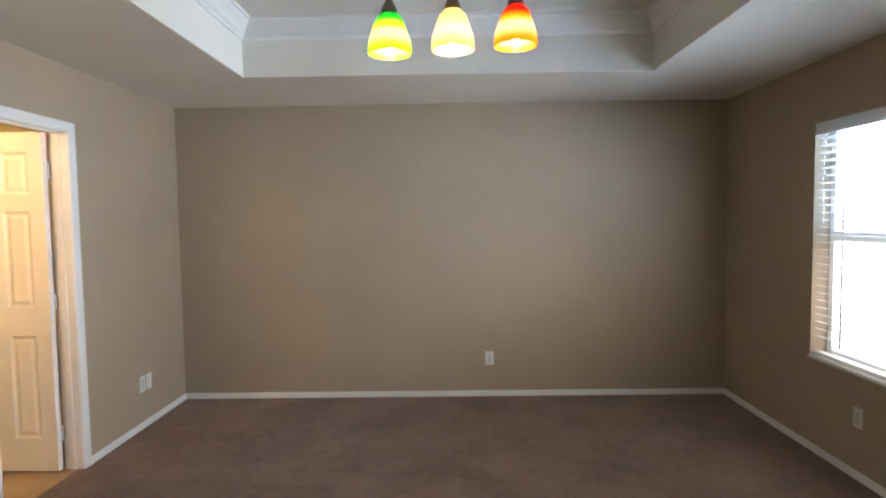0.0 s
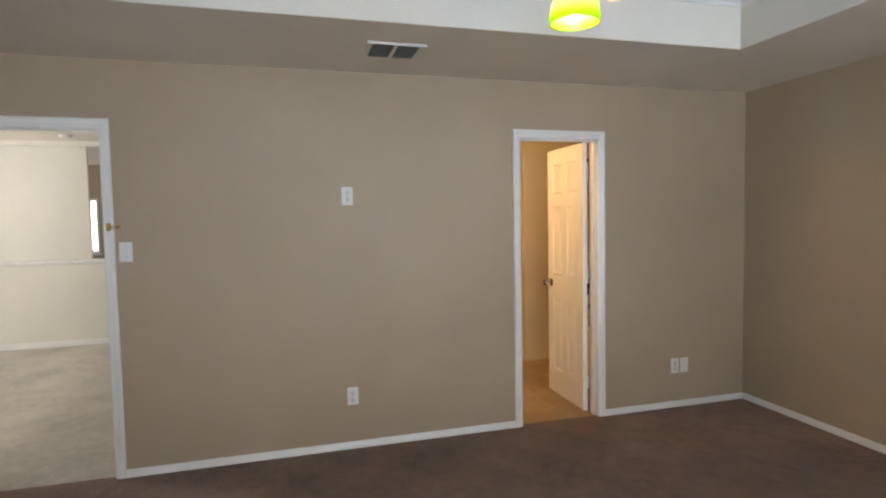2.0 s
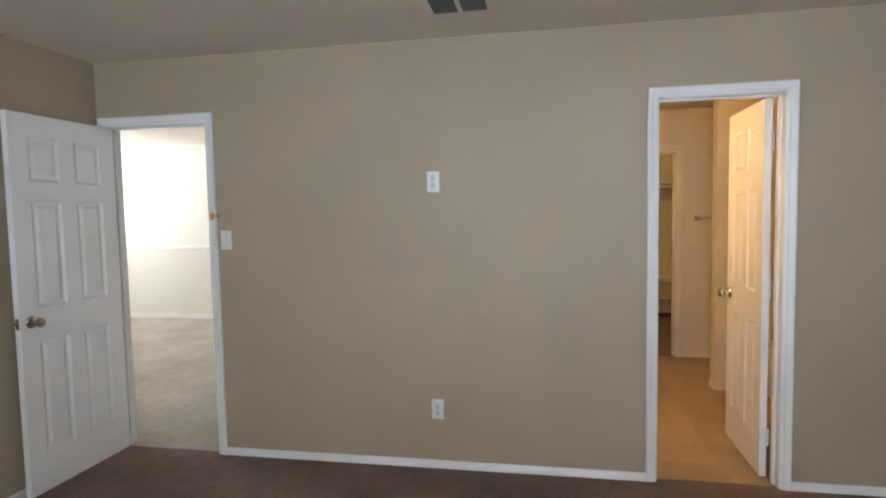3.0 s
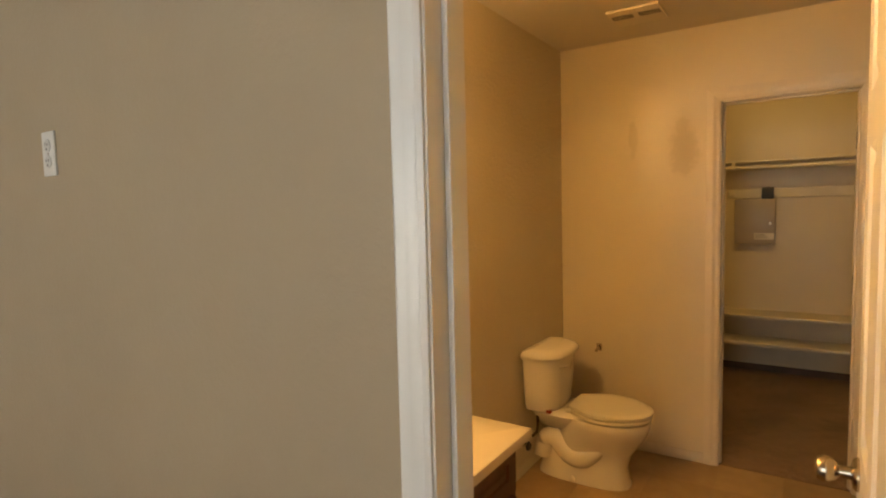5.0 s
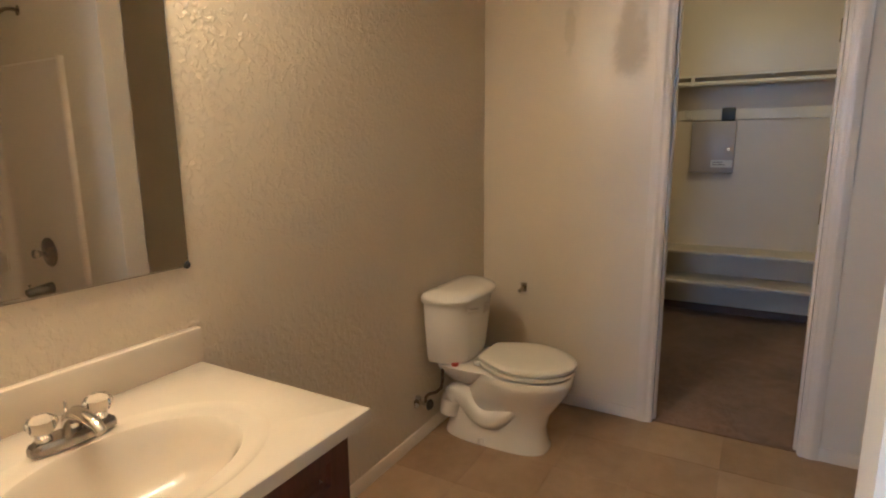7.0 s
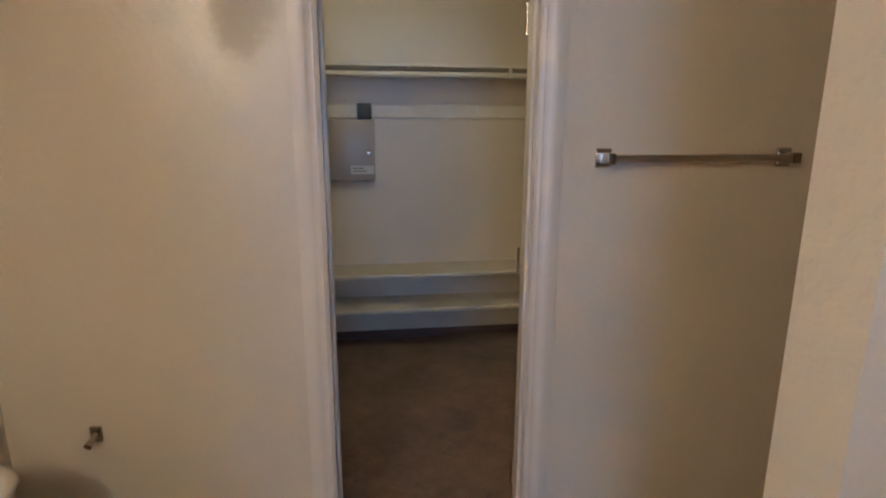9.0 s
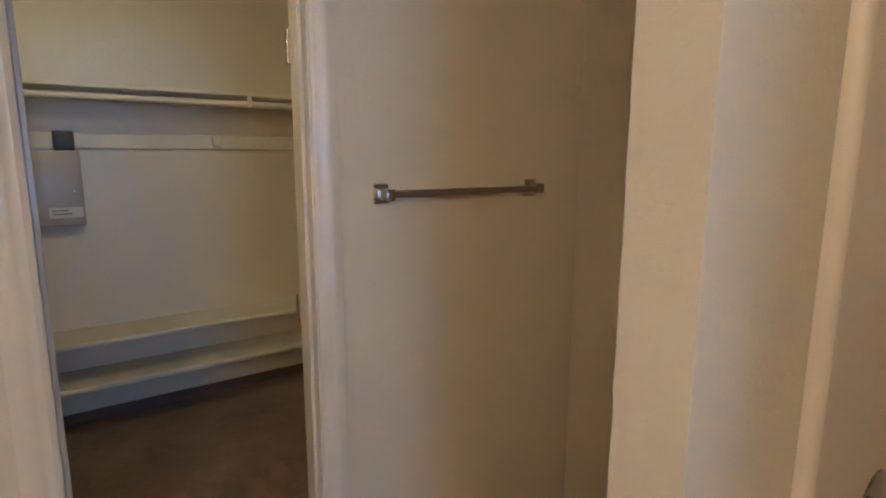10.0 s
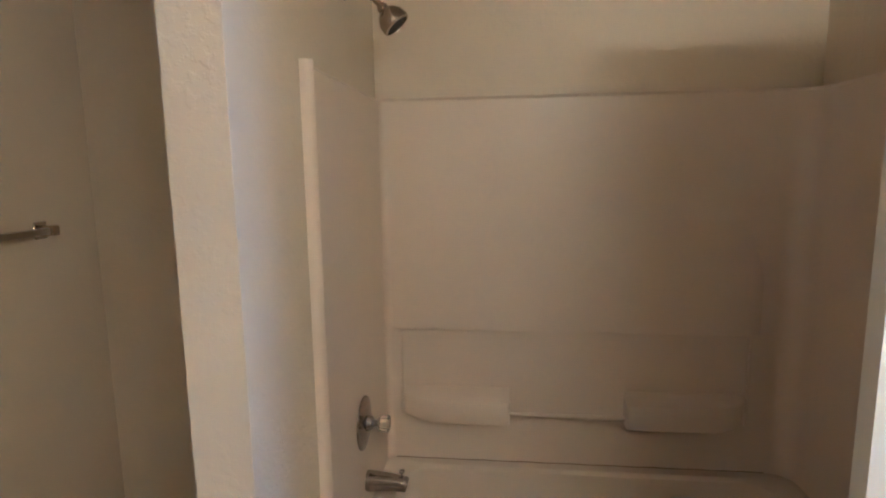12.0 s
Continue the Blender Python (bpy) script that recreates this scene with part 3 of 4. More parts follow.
# ---- bedroom window and blind ----
def window(name, y0, y1, z0, z1, x0, x1, label):
    ob = thing(name, pose(0, 0, 0), label, "window", "", "structure")
    f = 0.045
    xm = (x0 + x1) / 2 + 0.02
    part("window_frame", box(xm, y0, z0, xm + 0.05, y0 + f, z1, 0.003, 1), M["trim"], ob)
    part("window_frame", box(xm, y1 - f, z0, xm + 0.05, y1, z1, 0.003, 1), M["trim"], ob)
    part("window_frame", box(xm, y0 + f, z0, xm + 0.05, y1 - f, z0 + f, 0.003, 1), M["trim"], ob)
    part("window_frame", box(xm, y0 + f, z1 - f, xm + 0.05, y1 - f, z1, 0.003, 1), M["trim"], ob)
    zm = (z0 + z1) / 2 + 0.03
    part("meeting_rail", box(xm - 0.005, y0 + f, zm - 0.03, xm + 0.045, y1 - f, zm + 0.03, 0.003, 1), M["trim"], ob)
    step = (y1 - y0 - 2 * f) / 3
    cuts = [y0 + f + step * i for i in range(4)]
    for c in cuts[1:3]:
        part("mullion", box(xm - 0.003, c - 0.035, z0 + f, xm + 0.047, c + 0.035, zm - 0.03, 0.003, 1), M["trim"], ob)
        part("mullion", box(xm - 0.003, c - 0.035, zm + 0.03, xm + 0.047, c + 0.035, z1 - f, 0.003, 1), M["trim"], ob)
    for i in range(3):
        a, b = cuts[i] + (0.035 if i else 0), cuts[i + 1] - (0.035 if i < 2 else 0)
        for c, d in ((z0 + f, zm - 0.03), (zm + 0.03, z1 - f)):
            g = part("pane", box(xm + 0.02, a, c, xm + 0.024, b, d), M["glass"], ob, "", False)
            g.visible_shadow = False
    part("window_sill", box(x0 - 0.018, y0 - 0.0, z0 - 0.012, xm, y1 + 0.0, z0 + 0.008, 0.004, 2), M["trim"], ob)
    return ob


window("window_bedroom", WS, WN, WZ0, WZ1, BX1, BX1 + 0.16, "bright double-hung window behind a white blind")
blind = thing("window_blind", pose(BX1 + 0.035, (WS + WN) / 2, WZ1), "white slatted blind with half-open slats", "blind")
BW = (WN - WS) / 2 - 0.012
part("headrail", box(-0.030, -BW, -0.062, 0.030, BW, -0.003, 0.003, 1), M["slat"], blind)
part("valance", box(-0.040, -BW - 0.004, -0.075, -0.031, BW + 0.004, 0.0, 0.002, 1), M["slat"], blind)
bm = bmesh.new()
prof = [(-0.025, 0.0), (-0.0125, 0.0022), (0, 0.003), (0.0125, 0.0022), (0.025, 0.0), (0.0125, -0.0004), (0, 0.0004), (-0.0125, -0.0004)]
ca, sa = math.cos(radians(-9)), math.sin(radians(-9))
add_loft(bm, [[(u * ca - w * sa, y, u * sa + w * ca) for u, w in prof] for y in (-BW, BW)])
slat_mesh = finish("slat", bm, M["slat"], True)
for i in range(28):
    o = new("slat", slat_mesh)
    o.parent, o.location = blind, (0, 0, -0.095 - i * 0.0455)
part("bottom_rail", box(-0.026, -BW, -(WZ1 - WZ0) + 0.012, 0.026, BW, -(WZ1 - WZ0) + 0.034, 0.004, 2), M["slat"], blind)
for y in (-BW + 0.14, -0.25, 0.25, BW - 0.14):
    part("ladder_cord", tube([(-0.027, y, -0.07), (-0.027, y, -(WZ1 - WZ0) + 0.03)], 0.0012, 6), M["slat"], blind)
part("tilt_wand", tube([(-0.046, BW - 0.10, -0.07), (-0.048, BW - 0.10, -0.62)], 0.004, 8), M["acrylic"], blind)


# ---- electrical plates ----
def outlet_mesh():
    bm = box(0, -0.035, -0.0575, 0.006, 0.035, 0.0575, 0.0025, 2)
    return bm


def wall_plate(kind, m, label, category, group=""):
    ob = thing(kind, m, label, category, group)
    part("cover_plate", outlet_mesh(), M["plate"], ob)
    if kind == "wall_outlet":
        for dz in (-0.021, 0.021):
            sock = part("socket", lathe([(0, 0.0), (0.0165, 0.0), (0.0165, 0.0025), (0.015, 0.0035), (0, 0.0035)], 20, pose(0.006, 0, dz, 0, 90, 0)), M["socket"], ob)
            part("slot", box(0.0095, -0.0075, dz - 0.001, 0.0102, -0.0050, dz + 0.008), M["slot"], sock)
            part("slot", box(0.0095, 0.0050, dz - 0.001, 0.0102, 0.0075, dz + 0.007), M["slot"], sock)
            part("ground_hole", lathe([(0, 0.0), (0.003, 0.0), (0.003, 0.0007), (0, 0.0007)], 10, pose(0.0095, 0, dz - 0.009, 0, 90, 0)), M["slot"], sock)
        part("screw", lathe([(0, 0), (0.003, 0), (0.0025, 0.001), (0, 0.0012)], 10, pose(0.006, 0, 0, 0, 90, 0)), M["nickel"], ob)
    elif kind == "light_switch":
        part("toggle", box(0.006, -0.0045, -0.002, 0.017, 0.0045, 0.011, 0.0015, 1), M["plate"], ob)
        for dz in (-0.030, 0.030):
            part("screw", lathe([(0, 0), (0.003, 0), (0.0025, 0.001), (0, 0.0012)], 10, pose(0.006, 0, dz, 0, 90, 0)), M["nickel"], ob)
    else:
        part("jack", box(0.006, -0.006, -0.006, 0.010, 0.006, 0.006, 0.001, 1), M["plate"], ob)
    return ob


wall_plate("wall_outlet", pose(0, -3.112, 1.645), "white duplex outlet high on the tan wall", "outlet", "wall outlets")
wall_plate("wall_outlet", pose(0, -3.112, 0.347), "white duplex outlet low on the tan wall", "outlet", "wall outlets")
wall_plate("wall_outlet", pose(0, -0.646, 0.322), "white duplex outlet near the room corner", "outlet", "wall outlets")
wall_plate("jack_plate", pose(0, -0.560, 0.322), "white cable jack plate beside an outlet", "jack plate")
wall_plate("wall_outlet", pose(2.573, 0, 0.320, 0, 0, -90), "white duplex outlet low on the far wall", "outlet", "wall outlets")
wall_plate("wall_outlet", pose(BX1, -1.516, 0.350, 0, 0, 180), "white duplex outlet under the window", "outlet", "wall outlets")
wall_plate("light_switch", pose(0, -4.392, 1.331), "white toggle switch beside the entry casing", "light switch")
wall_plate("wall_outlet", pose(LX, -7.10, 0.32), "white duplex outlet on the half wall", "outlet", "wall outlets")

# ---- ceiling register ----
vent = thing("ceiling_vent", pose(0.490, -2.888, H), "white two-bank ceiling air register with grey louvres", "vent")
bm = bmesh.new()
VW, VL = 0.140, 0.160                # half depth, half width
for a in ((-VW, -VL, VW, -VL + 0.032), (-VW, VL - 0.032, VW, VL), (-VW, -VL + 0.032, -VW + 0.028, VL - 0.032),
          (VW - 0.028, -VL + 0.032, VW, VL - 0.032), (-VW + 0.028, -0.011, VW - 0.028, 0.011)):
    add_box(bm, a[0], a[1], -0.008, a[2], a[3], -0.0005)
part("frame", bm, M["ceiling"], vent, "", False)
part("front_lip", box(VW - 0.004, -VL, -0.014, VW + 0.002, VL, -0.0005, 0.001, 1), M["plate"], vent, "bright white front lip")
part("duct_back", box(-VW + 0.028, -VL + 0.032, -0.0022, VW - 0.028, VL - 0.032, -0.0006), M["slot"], vent)
bm = bmesh.new()
add_box(bm, -0.0105, -0.0575, -0.0007, 0.0105, 0.0575, 0.0007)
bmesh.ops.rotate(bm, verts=bm.verts, cent=(0, 0, 0), matrix=Matrix.Rotation(radians(24), 3, "Y"))
vslat = finish("slat", bm, surface("grey_register_paint", (0.21, 0.215, 0.19), 0.55), False)
for yb in (-0.0695, 0.0695):
    for i in range(10):
        o = new("slat", vslat)
        o.parent, o.location = vent, (-0.098 + i * 0.0210, yb, -0.009)

# ---- pendant lamp ----
def bell(r, h):
    out = [(0.022, h), (0.030, h - 0.004), (0.045, h * 0.86), (0.058, h * 0.62), (r * 0.96, h * 0.33), (r, h * 0.10), (r * 0.985, 0.0)]
    inn = [(a - 0.003, b) for a, b in reversed(out)]
    return out + inn


lamp = thing("pendant_lamp", pose(2.275, -2.622, TZ), "three-light pendant with green, cream and red glass shades", "pendant lamp")
turn = pose(0, 0, 0, 0, 0, 2.8)
part("canopy", lathe([(0, 0), (0.075, 0), (0.075, -0.012), (0.060, -0.030), (0.020, -0.036), (0, -0.036)], 28), M["bronze"], lamp)
part("stem", tube([(0, 0, -0.03), (0, 0, -0.34)], 0.007), M["bronze"], lamp)
bar = tube([turn @ Vector((x, 0, -0.36 + 0.03 * math.cos(x * 7.5))) for x in np.linspace(-0.23, 0.23, 15)], 0.006)
part("arm", bar, M["bronze"], lamp)
for x, key, lab in ((-0.219, "shade_green", "green to yellow blown-glass shade"), (0.0, "shade_cream", "cream frosted-glass shade"), (0.219, "shade_red", "red to amber blown-glass shade")):
    c = turn @ Vector((x, 0, 0))
    zb = 2.082 + 0.06 * x - TZ
    part("rod", tube([(c.x, c.y, -0.36), (c.x, c.y, zb + 0.180)], 0.0045, 8), M["bronze"], lamp)
    part("socket_cup", lathe([(0, 0.188), (0.010, 0.188), (0.016, 0.176), (0.026, 0.156), (0.030, 0.138), (0.024, 0.134), (0, 0.134)], 24, pose(c.x, c.y, zb)), M["bronze"], lamp)
    sh = part("shade", lathe(bell(0.0760, 0.140), 36, pose(c.x, c.y, zb)), M[key], lamp, lab)
    part("bulb", lathe([(0, 0.006), (0.006, 0.012), (0.017, 0.034), (0.021, 0.060), (0.018, 0.084), (0.012, 0.104), (0, 0.106)], 20, pose(c.x, c.y, zb)), M["bulb_pendant"], sh, "glowing candle bulb")

# ---- vanity ----
VX0, VX1, VY, VZ = -0.906, -0.116, -2.165, 0.776
cab = thing("vanity_cabinet", pose(0, 0, 0), "dark cherry vanity cabinet with panel doors", "cabinet")
cy, cx0, cx1 = VY - 0.03, VX0 + 0.022, VX1
bm = bmesh.new()
add_box(bm, cx0, SY + 0.002, 0.0, cx1, cy - 0.07, 0.10)
add_box(bm, cx0, SY + 0.002, 0.10, cx1, cy - 0.020, 0.60)
add_box(bm, cx0, SY + 0.002, 0.60, cx0 + 0.018, cy - 0.020, VZ - 0.030)
add_box(bm, cx1 - 0.018, SY + 0.002, 0.60, cx1, cy - 0.020, VZ - 0.030)
add_box(bm, cx0 + 0.018, cy - 0.038, 0.60, cx1 - 0.018, cy - 0.020, VZ - 0.030)
part("body", bm, M["cherry"], cab, "", False)


def cab_front(x0, x1, z0, z1):
    bm = bmesh.new()
    y0 = cy - 0.020
    rings = []
    for inset, o in ((0, 0.0), (0, 0.016), (0.003, 0.019), (0.050, 0.019), (0.056, 0.012), (0.066, 0.012), (0.082, 0.017)):
        rings.append([(x0 + inset, y0 + o, z0 + inset), (x1 - inset, y0 + o, z0 + inset), (x1 - inset, y0 + o, z1 - inset), (x0 + inset, y0 + o, z1 - inset)])
    return add_loft(bm, rings)


xm = (cx0 + cx1) / 2
for x0, x1 in ((cx0 + 0.03, xm - 0.01), (xm + 0.01, cx1 - 0.03)):
    d = part("door", cab_front(x0, x1, 0.13, 0.57), M["cherry"], cab)
    part("drawer_front", cab_front(x0, x1, 0.59, 0.745), M["cherry"], cab)

top = thing("vanity_countertop", pose(0, 0, VZ), "cream cultured-marble top with a moulded oval basin", "countertop")
bm = bmesh.new()
SXC, SYC = (VX0 + VX1) / 2 - 0.005, -2.405
n = 64
bx0, bx1, by0, by1 = VX0, VX1, SY + 0.001, VY
angs = [2 * math.pi * i / n for i in range(n)]
for cxy in ((bx0, by0), (bx1, by0), (bx1, by1), (bx0, by1)):
    a = math.atan2(cxy[1] - SYC, cxy[0] - SXC) % (2 * math.pi)
    k = min(range(n), key=lambda i: abs(angs[i] - a))
    angs[k] = a


def edge_at(a, e=0.0):
    dx, dy = math.cos(a), math.sin(a)
    s = min(((bx1 - e - SXC) / dx if dx > 1e-9 else 9), ((bx0 + e - SXC) / dx if dx < -1e-9 else 9),
            ((by1 - e - SYC) / dy if dy > 1e-9 else 9), ((by0 + e - SYC) / dy if dy < -1e-9 else 9))
    return SXC + s * dx, SYC + s * dy


rings = []
for f, z in ((0.14, -0.128), (0.45, -0.125), (0.68, -0.108), (0.84, -0.075), (0.94, -0.036), (1.0, -0.012), (1.05, -0.003), (1.20, -0.001), (1.30, 0.0), (1.325, 0.003), (1.36, 0.004)):
    rings.append([(SXC + 0.203 * f * math.cos(a), SYC + 0.148 * f * math.sin(a), z) for a in angs])
for e, z in ((0.006, 0.004), (0.001, 0.001), (0.0, -0.004), (0.0, -0.028), (0.012, -0.030), (0.03, -0.030)):
    rings.append([(*edge_at(a, e), z) for a in angs])
vs = [[bm.verts.new(c) for c in r] for r in rings]
for a, b in zip(vs, vs[1:]):
    for i in range(n):
        bm.faces.new((a[i], a[(i + 1) % n], b[(i + 1) % n], b[i]))
bm.faces.new(vs[0])
part("basin_top", bm, M["marble"], top)
part("backsplash", box(bx0, SY + 0.001, 0.0042, bx1, SY + 0.026, 0.098, 0.003, 2), M["marble"], top)
part("drain", lathe([(0.024, -0.1275), (0.022, -0.1255), (0.016, -0.1262), (0, -0.1262)], 20, pose(SXC, SYC, 0)), M["chrome"], top, "chrome basin drain")

fau = thing("basin_faucet", pose(SXC - 0.005, SY + 0.145, VZ + 0.0035), "chrome centreset faucet with clear acrylic knobs", "faucet")
bm = bmesh.new()
ov = [(math.copysign(min(abs(math.cos(a)) * 1.15, 1), math.cos(a)), math.sin(a)) for a in np.linspace(0, 2 * math.pi, 33)[:-1]]
add_loft(bm, [[(x * 0.078 * f, y * 0.026 * f, z) for x, y in ov] for f, z in ((1.0, 0.0), (1.0, 0.010), (0.95, 0.018), (0.84, 0.022))])
part("base", bm, M["tub_chrome"], fau)
sp = [(0, -0.005, 0.018), (0, 0.0, 0.045), (0, 0.020, 0.058), (0, 0.055, 0.058), (0, 0.090, 0.050), (0, 0.102, 0.040)]
part("spout", tube(sp, [0.018, 0.017, 0.016, 0.013, 0.011, 0.010], 16), M["chrome"], fau)
part("lift_rod", tube([(0, -0.018, 0.02), (0, -0.018, 0.075)], 0.0025, 8), M["chrome"], fau)
for x in (-0.051, 0.051):
    k = part("handle", lathe([(0, 0.02), (0.014, 0.02), (0.014, 0.030), (0.010, 0.034), (0, 0.034)], 20, pose(x, 0, 0)), M["chrome"], fau)
    bm = bmesh.new()
    add_loft(bm, [[(x + r * (1 + 0.10 * (i % 2)) * math.cos(2 * math.pi * i / 20), r * (1 + 0.10 * (i % 2)) * math.sin(2 * math.pi * i / 20), z) for i in range(20)]
                  for r, z in ((0.010, 0.0345), (0.019, 0.040), (0.024, 0.052), (0.023, 0.064), (0.015, 0.070))])
    part("knob", bm, M["acrylic"], k, "clear acrylic knob")

# ---- mirror and vanity light ----
MX0, MX1, MZ0, MZ1 = -0.900, -0.150, 1.037, 1.966
mir = thing("wall_mirror", pose(0, SY, 0), "large frameless wall mirror with plastic clips", "mirror")
part("mirror_glass", box(MX0, 0.0015, MZ0, MX1, 0.0065, MZ1, 0.0012, 1), M["mirror"], mir, "", False)
part("mirror_edge", box(MX0 - 0.0012, 0.0012, MZ0 - 0.0014, MX1 + 0.0012, 0.0045, MZ0 - 0.0002), M["slot"], mir)
part("mirror_edge", box(MX0 - 0.0018, 0.0012, MZ0, MX0 - 0.0004, 0.0045, MZ1), M["slot"], mir)
for x in (-0.79, -0.28):
    part("clip", box(x - 0.009, 0.0, MZ1 - 0.010, x + 0.009, 0.010, MZ1 + 0.016, 0.002, 1), M["acrylic"], mir, "clear plastic clip")
part("clip", lathe([(0, 0), (0.010, 0), (0.010, 0.006), (0.006, 0.010), (0, 0.010)], 14, pose(MX0 + 0.004, 0.001, MZ0 + 0.003, -90, 0, 0)), M["black"], mir, "small black corner clip")
vl = thing("vanity_light", pose(-0.495, SY, 2.10), "bronze strip light with four glowing globe bulbs", "vanity light")
part("back_plate", box(-0.305, 0.001, -0.062, 0.305, 0.032, 0.062, 0.006, 2), surface("polished_bronze", (0.42, 0.30, 0.18), 0.12, 1.0, 0.05, 12), vl)
for x in (-0.225, -0.075, 0.075, 0.225):
    part("socket", lathe([(0, 0), (0.028, 0), (0.028, 0.006), (0.022, 0.012), (0.020, 0.062), (0.024, 0.066), (0.024, 0.074), (0, 0.074)], 20, pose(x, 0.032, 0, -90, 0, 0)), M["bronze"], vl)
    part("bulb", lathe([(0, 0.0), (0.014, 0.0), (0.016, 0.012)] + [(0.040 * math.sin(q), 0.052 - 0.040 * math.cos(q)) for q in np.linspace(0.45, math.pi, 12)], 24, pose(x, 0.104, 0, -90, 0, 0)), M["bulb"], vl, "glowing frosted globe bulb")


# ---- toilet ----
def tank_ring(rx, y0, y1, rb, rf, z, bow=0.012, n=8):
    """A tank section: small corners at the wall, large ones and a bowed face at the front."""
    pts = []
    for cx, cy, r, a0 in ((rx - rf, y1 - rf, rf, 0), (-rx + rf, y1 - rf, rf, 90), (-rx + rb, y0 + rb, rb, 180), (rx - rb, y0 + rb, rb, 270)):
        for i in range(n):
            a = radians(a0 + 90 * i / (n - 1))
            pts.append([cx + r * math.cos(a), cy + r * math.sin(a), z])
        if a0 == 0:
            pts += [[rx * f, y1, z] for f in (0.5, 0.25, 0.0, -0.25, -0.5)]
    for p in pts:
        if p[1] > y1 - rf:
            p[1] += bow * (1 - (p[0] / rx) ** 2)
    return [tuple(p) for p in pts]


def super_ring(cx, cy, rx, ry, z, n=40, k=2.4, front=1.0):
    out = []
    for i in range(n):
        a = 2 * math.pi * i / n
        c, s = math.cos(a), math.sin(a)
        e = 2.0 / k
        x = math.copysign(abs(c) ** e, c) * rx
        y = math.copysign(abs(s) ** e, s) * ry
        out.append((cx + x, cy + y * (front if y > 0 else 1.0), z))
    return out


TCX = -2.203
toi = thing("toilet", pose(TCX, SY, 0), "cream-white two-piece toilet with the lid down", "toilet")
tr = [tank_ring(rx, 0.022, y1 - 0.006, 0.018, 0.085, z, 0.026) for z, rx, y1 in
      ((0.366, 0.140, 0.146), (0.374, 0.162, 0.170), (0.40, 0.173, 0.179), (0.55, 0.190, 0.191), (0.655, 0.201, 0.196), (0.660, 0.201, 0.196))]
tank = part("tank", add_loft(bmesh.new(), tr), M["china"], toi)
lr = [tank_ring(0.205 + g, 0.018 - min(g, 0) , 0.195 + g, 0.022, 0.090 + min(g, 0), z, 0.030) for z, g in
      ((0.660, -0.004), (0.663, 0.010), (0.676, 0.014), (0.688, 0.010), (0.700, -0.004), (0.709, -0.026), (0.714, -0.055))]
part("tank_lid", add_loft(bmesh.new(), lr), M["china"], toi)
part("flush_lever", lathe([(0, 0), (0.012, 0), (0.012, 0.006), (0.007, 0.012), (0, 0.012)], 16, pose(0.108, 0.203, 0.622, -90, 0, 0)), M["china"], tank, "white flush lever")
part("lever_arm", tube([(0.108, 0.213, 0.622), (0.09, 0.218, 0.620), (0.056, 0.222, 0.614)], [0.006, 0.007, 0.009], 10), M["china"], tank)
part("rating_label", box(-0.075, 0.2110, 0.575, -0.030, 0.2153, 0.625), surface("grey_label_print", (0.48, 0.42, 0.36), 0.6, 0, 0.2, 60), tank, "small grey printed label")
part("red_tag", box(0.128, 0.140, 0.368, 0.152, 0.166, 0.382, 0.002, 1), M["red"], tank, "red tag at the tank's corner")
br = []
for z, cy, rx, ry, k in ((0.0, 0.300, 0.112, 0.250, 3.0), (0.012, 0.300, 0.112, 0.250, 3.0), (0.03, 0.298, 0.108, 0.243, 2.8), (0.10, 0.305, 0.104, 0.228, 2.6), (0.17, 0.330, 0.108, 0.222, 2.4),
                      (0.23, 0.375, 0.128, 0.220, 2.2), (0.285, 0.405, 0.158, 0.225, 2.2), (0.325, 0.415, 0.172, 0.228, 2.2), (0.352, 0.418, 0.176, 0.229, 2.2), (0.362, 0.418, 0.172, 0.225, 2.2)):
    br.append(super_ring(0, cy, rx, ry, z, 40, k))
part("bowl", add_loft(bmesh.new(), br), M["china"], toi)
dk = [super_ring(0, 0.185, rx, ry, z, 40, 3.2) for z, rx, ry in ((0.270, 0.085, 0.120), (0.31, 0.125, 0.145), (0.350, 0.158, 0.158), (0.3630, 0.160, 0.160), (0.3665, 0.154, 0.154))]
part("tank_deck", add_loft(bmesh.new(), dk), M["china"], toi)
for s in (-1, 1):
    trap = [(s * 0.080, 0.45, 0.225), (s * 0.082, 0.38, 0.165), (s * 0.082, 0.31, 0.120), (s * 0.078, 0.235, 0.135), (s * 0.070, 0.180, 0.200), (s * 0.062, 0.135, 0.220), (s * 0.060, 0.095, 0.185), (s * 0.058, 0.085, 0.10)]
    pts = [Vector(p) for p in trap]
    fine = []
    for a, b in zip(pts, pts[1:]):
        fine += [a.lerp(b, q) for q in (0, 0.33, 0.66)]
    fine.append(pts[-1])
    for _ in range(3):
        fine = [fine[0]] + [(fine[i - 1] + 2 * fine[i] + fine[i + 1]) / 4 for i in range(1, len(fine) - 1)] + [fine[-1]]
    part("trapway", tube(fine, [0.026 + 0.026 * min(1, i / 5) for i in range(len(fine))], 14), M["china"], toi)
    part("bolt_cap", lathe([(0, 0.045), (0.008, 0.043), (0.014, 0.035), (0.016, 0.022), (0.016, 0.02), (0, 0.02)], 14, pose(s * 0.108, 0.27, -0.012)), M["china"], toi)


def seat_ring(grow, z, flat):
    pts = []
    for i in range(48):
        a = 2 * math.pi * i / 48
        x, y = math.cos(a) * (0.181 + grow), math.sin(a)
        y = y * (0.228 + grow) if y > 0 else max(y * 0.30, -flat) 
        pts.append((x * (1.0 if y > -0.02 else 1 - 0.32 * min(1, (-y - 0.02) / 0.16)), 0.425 + y, z))
    return pts


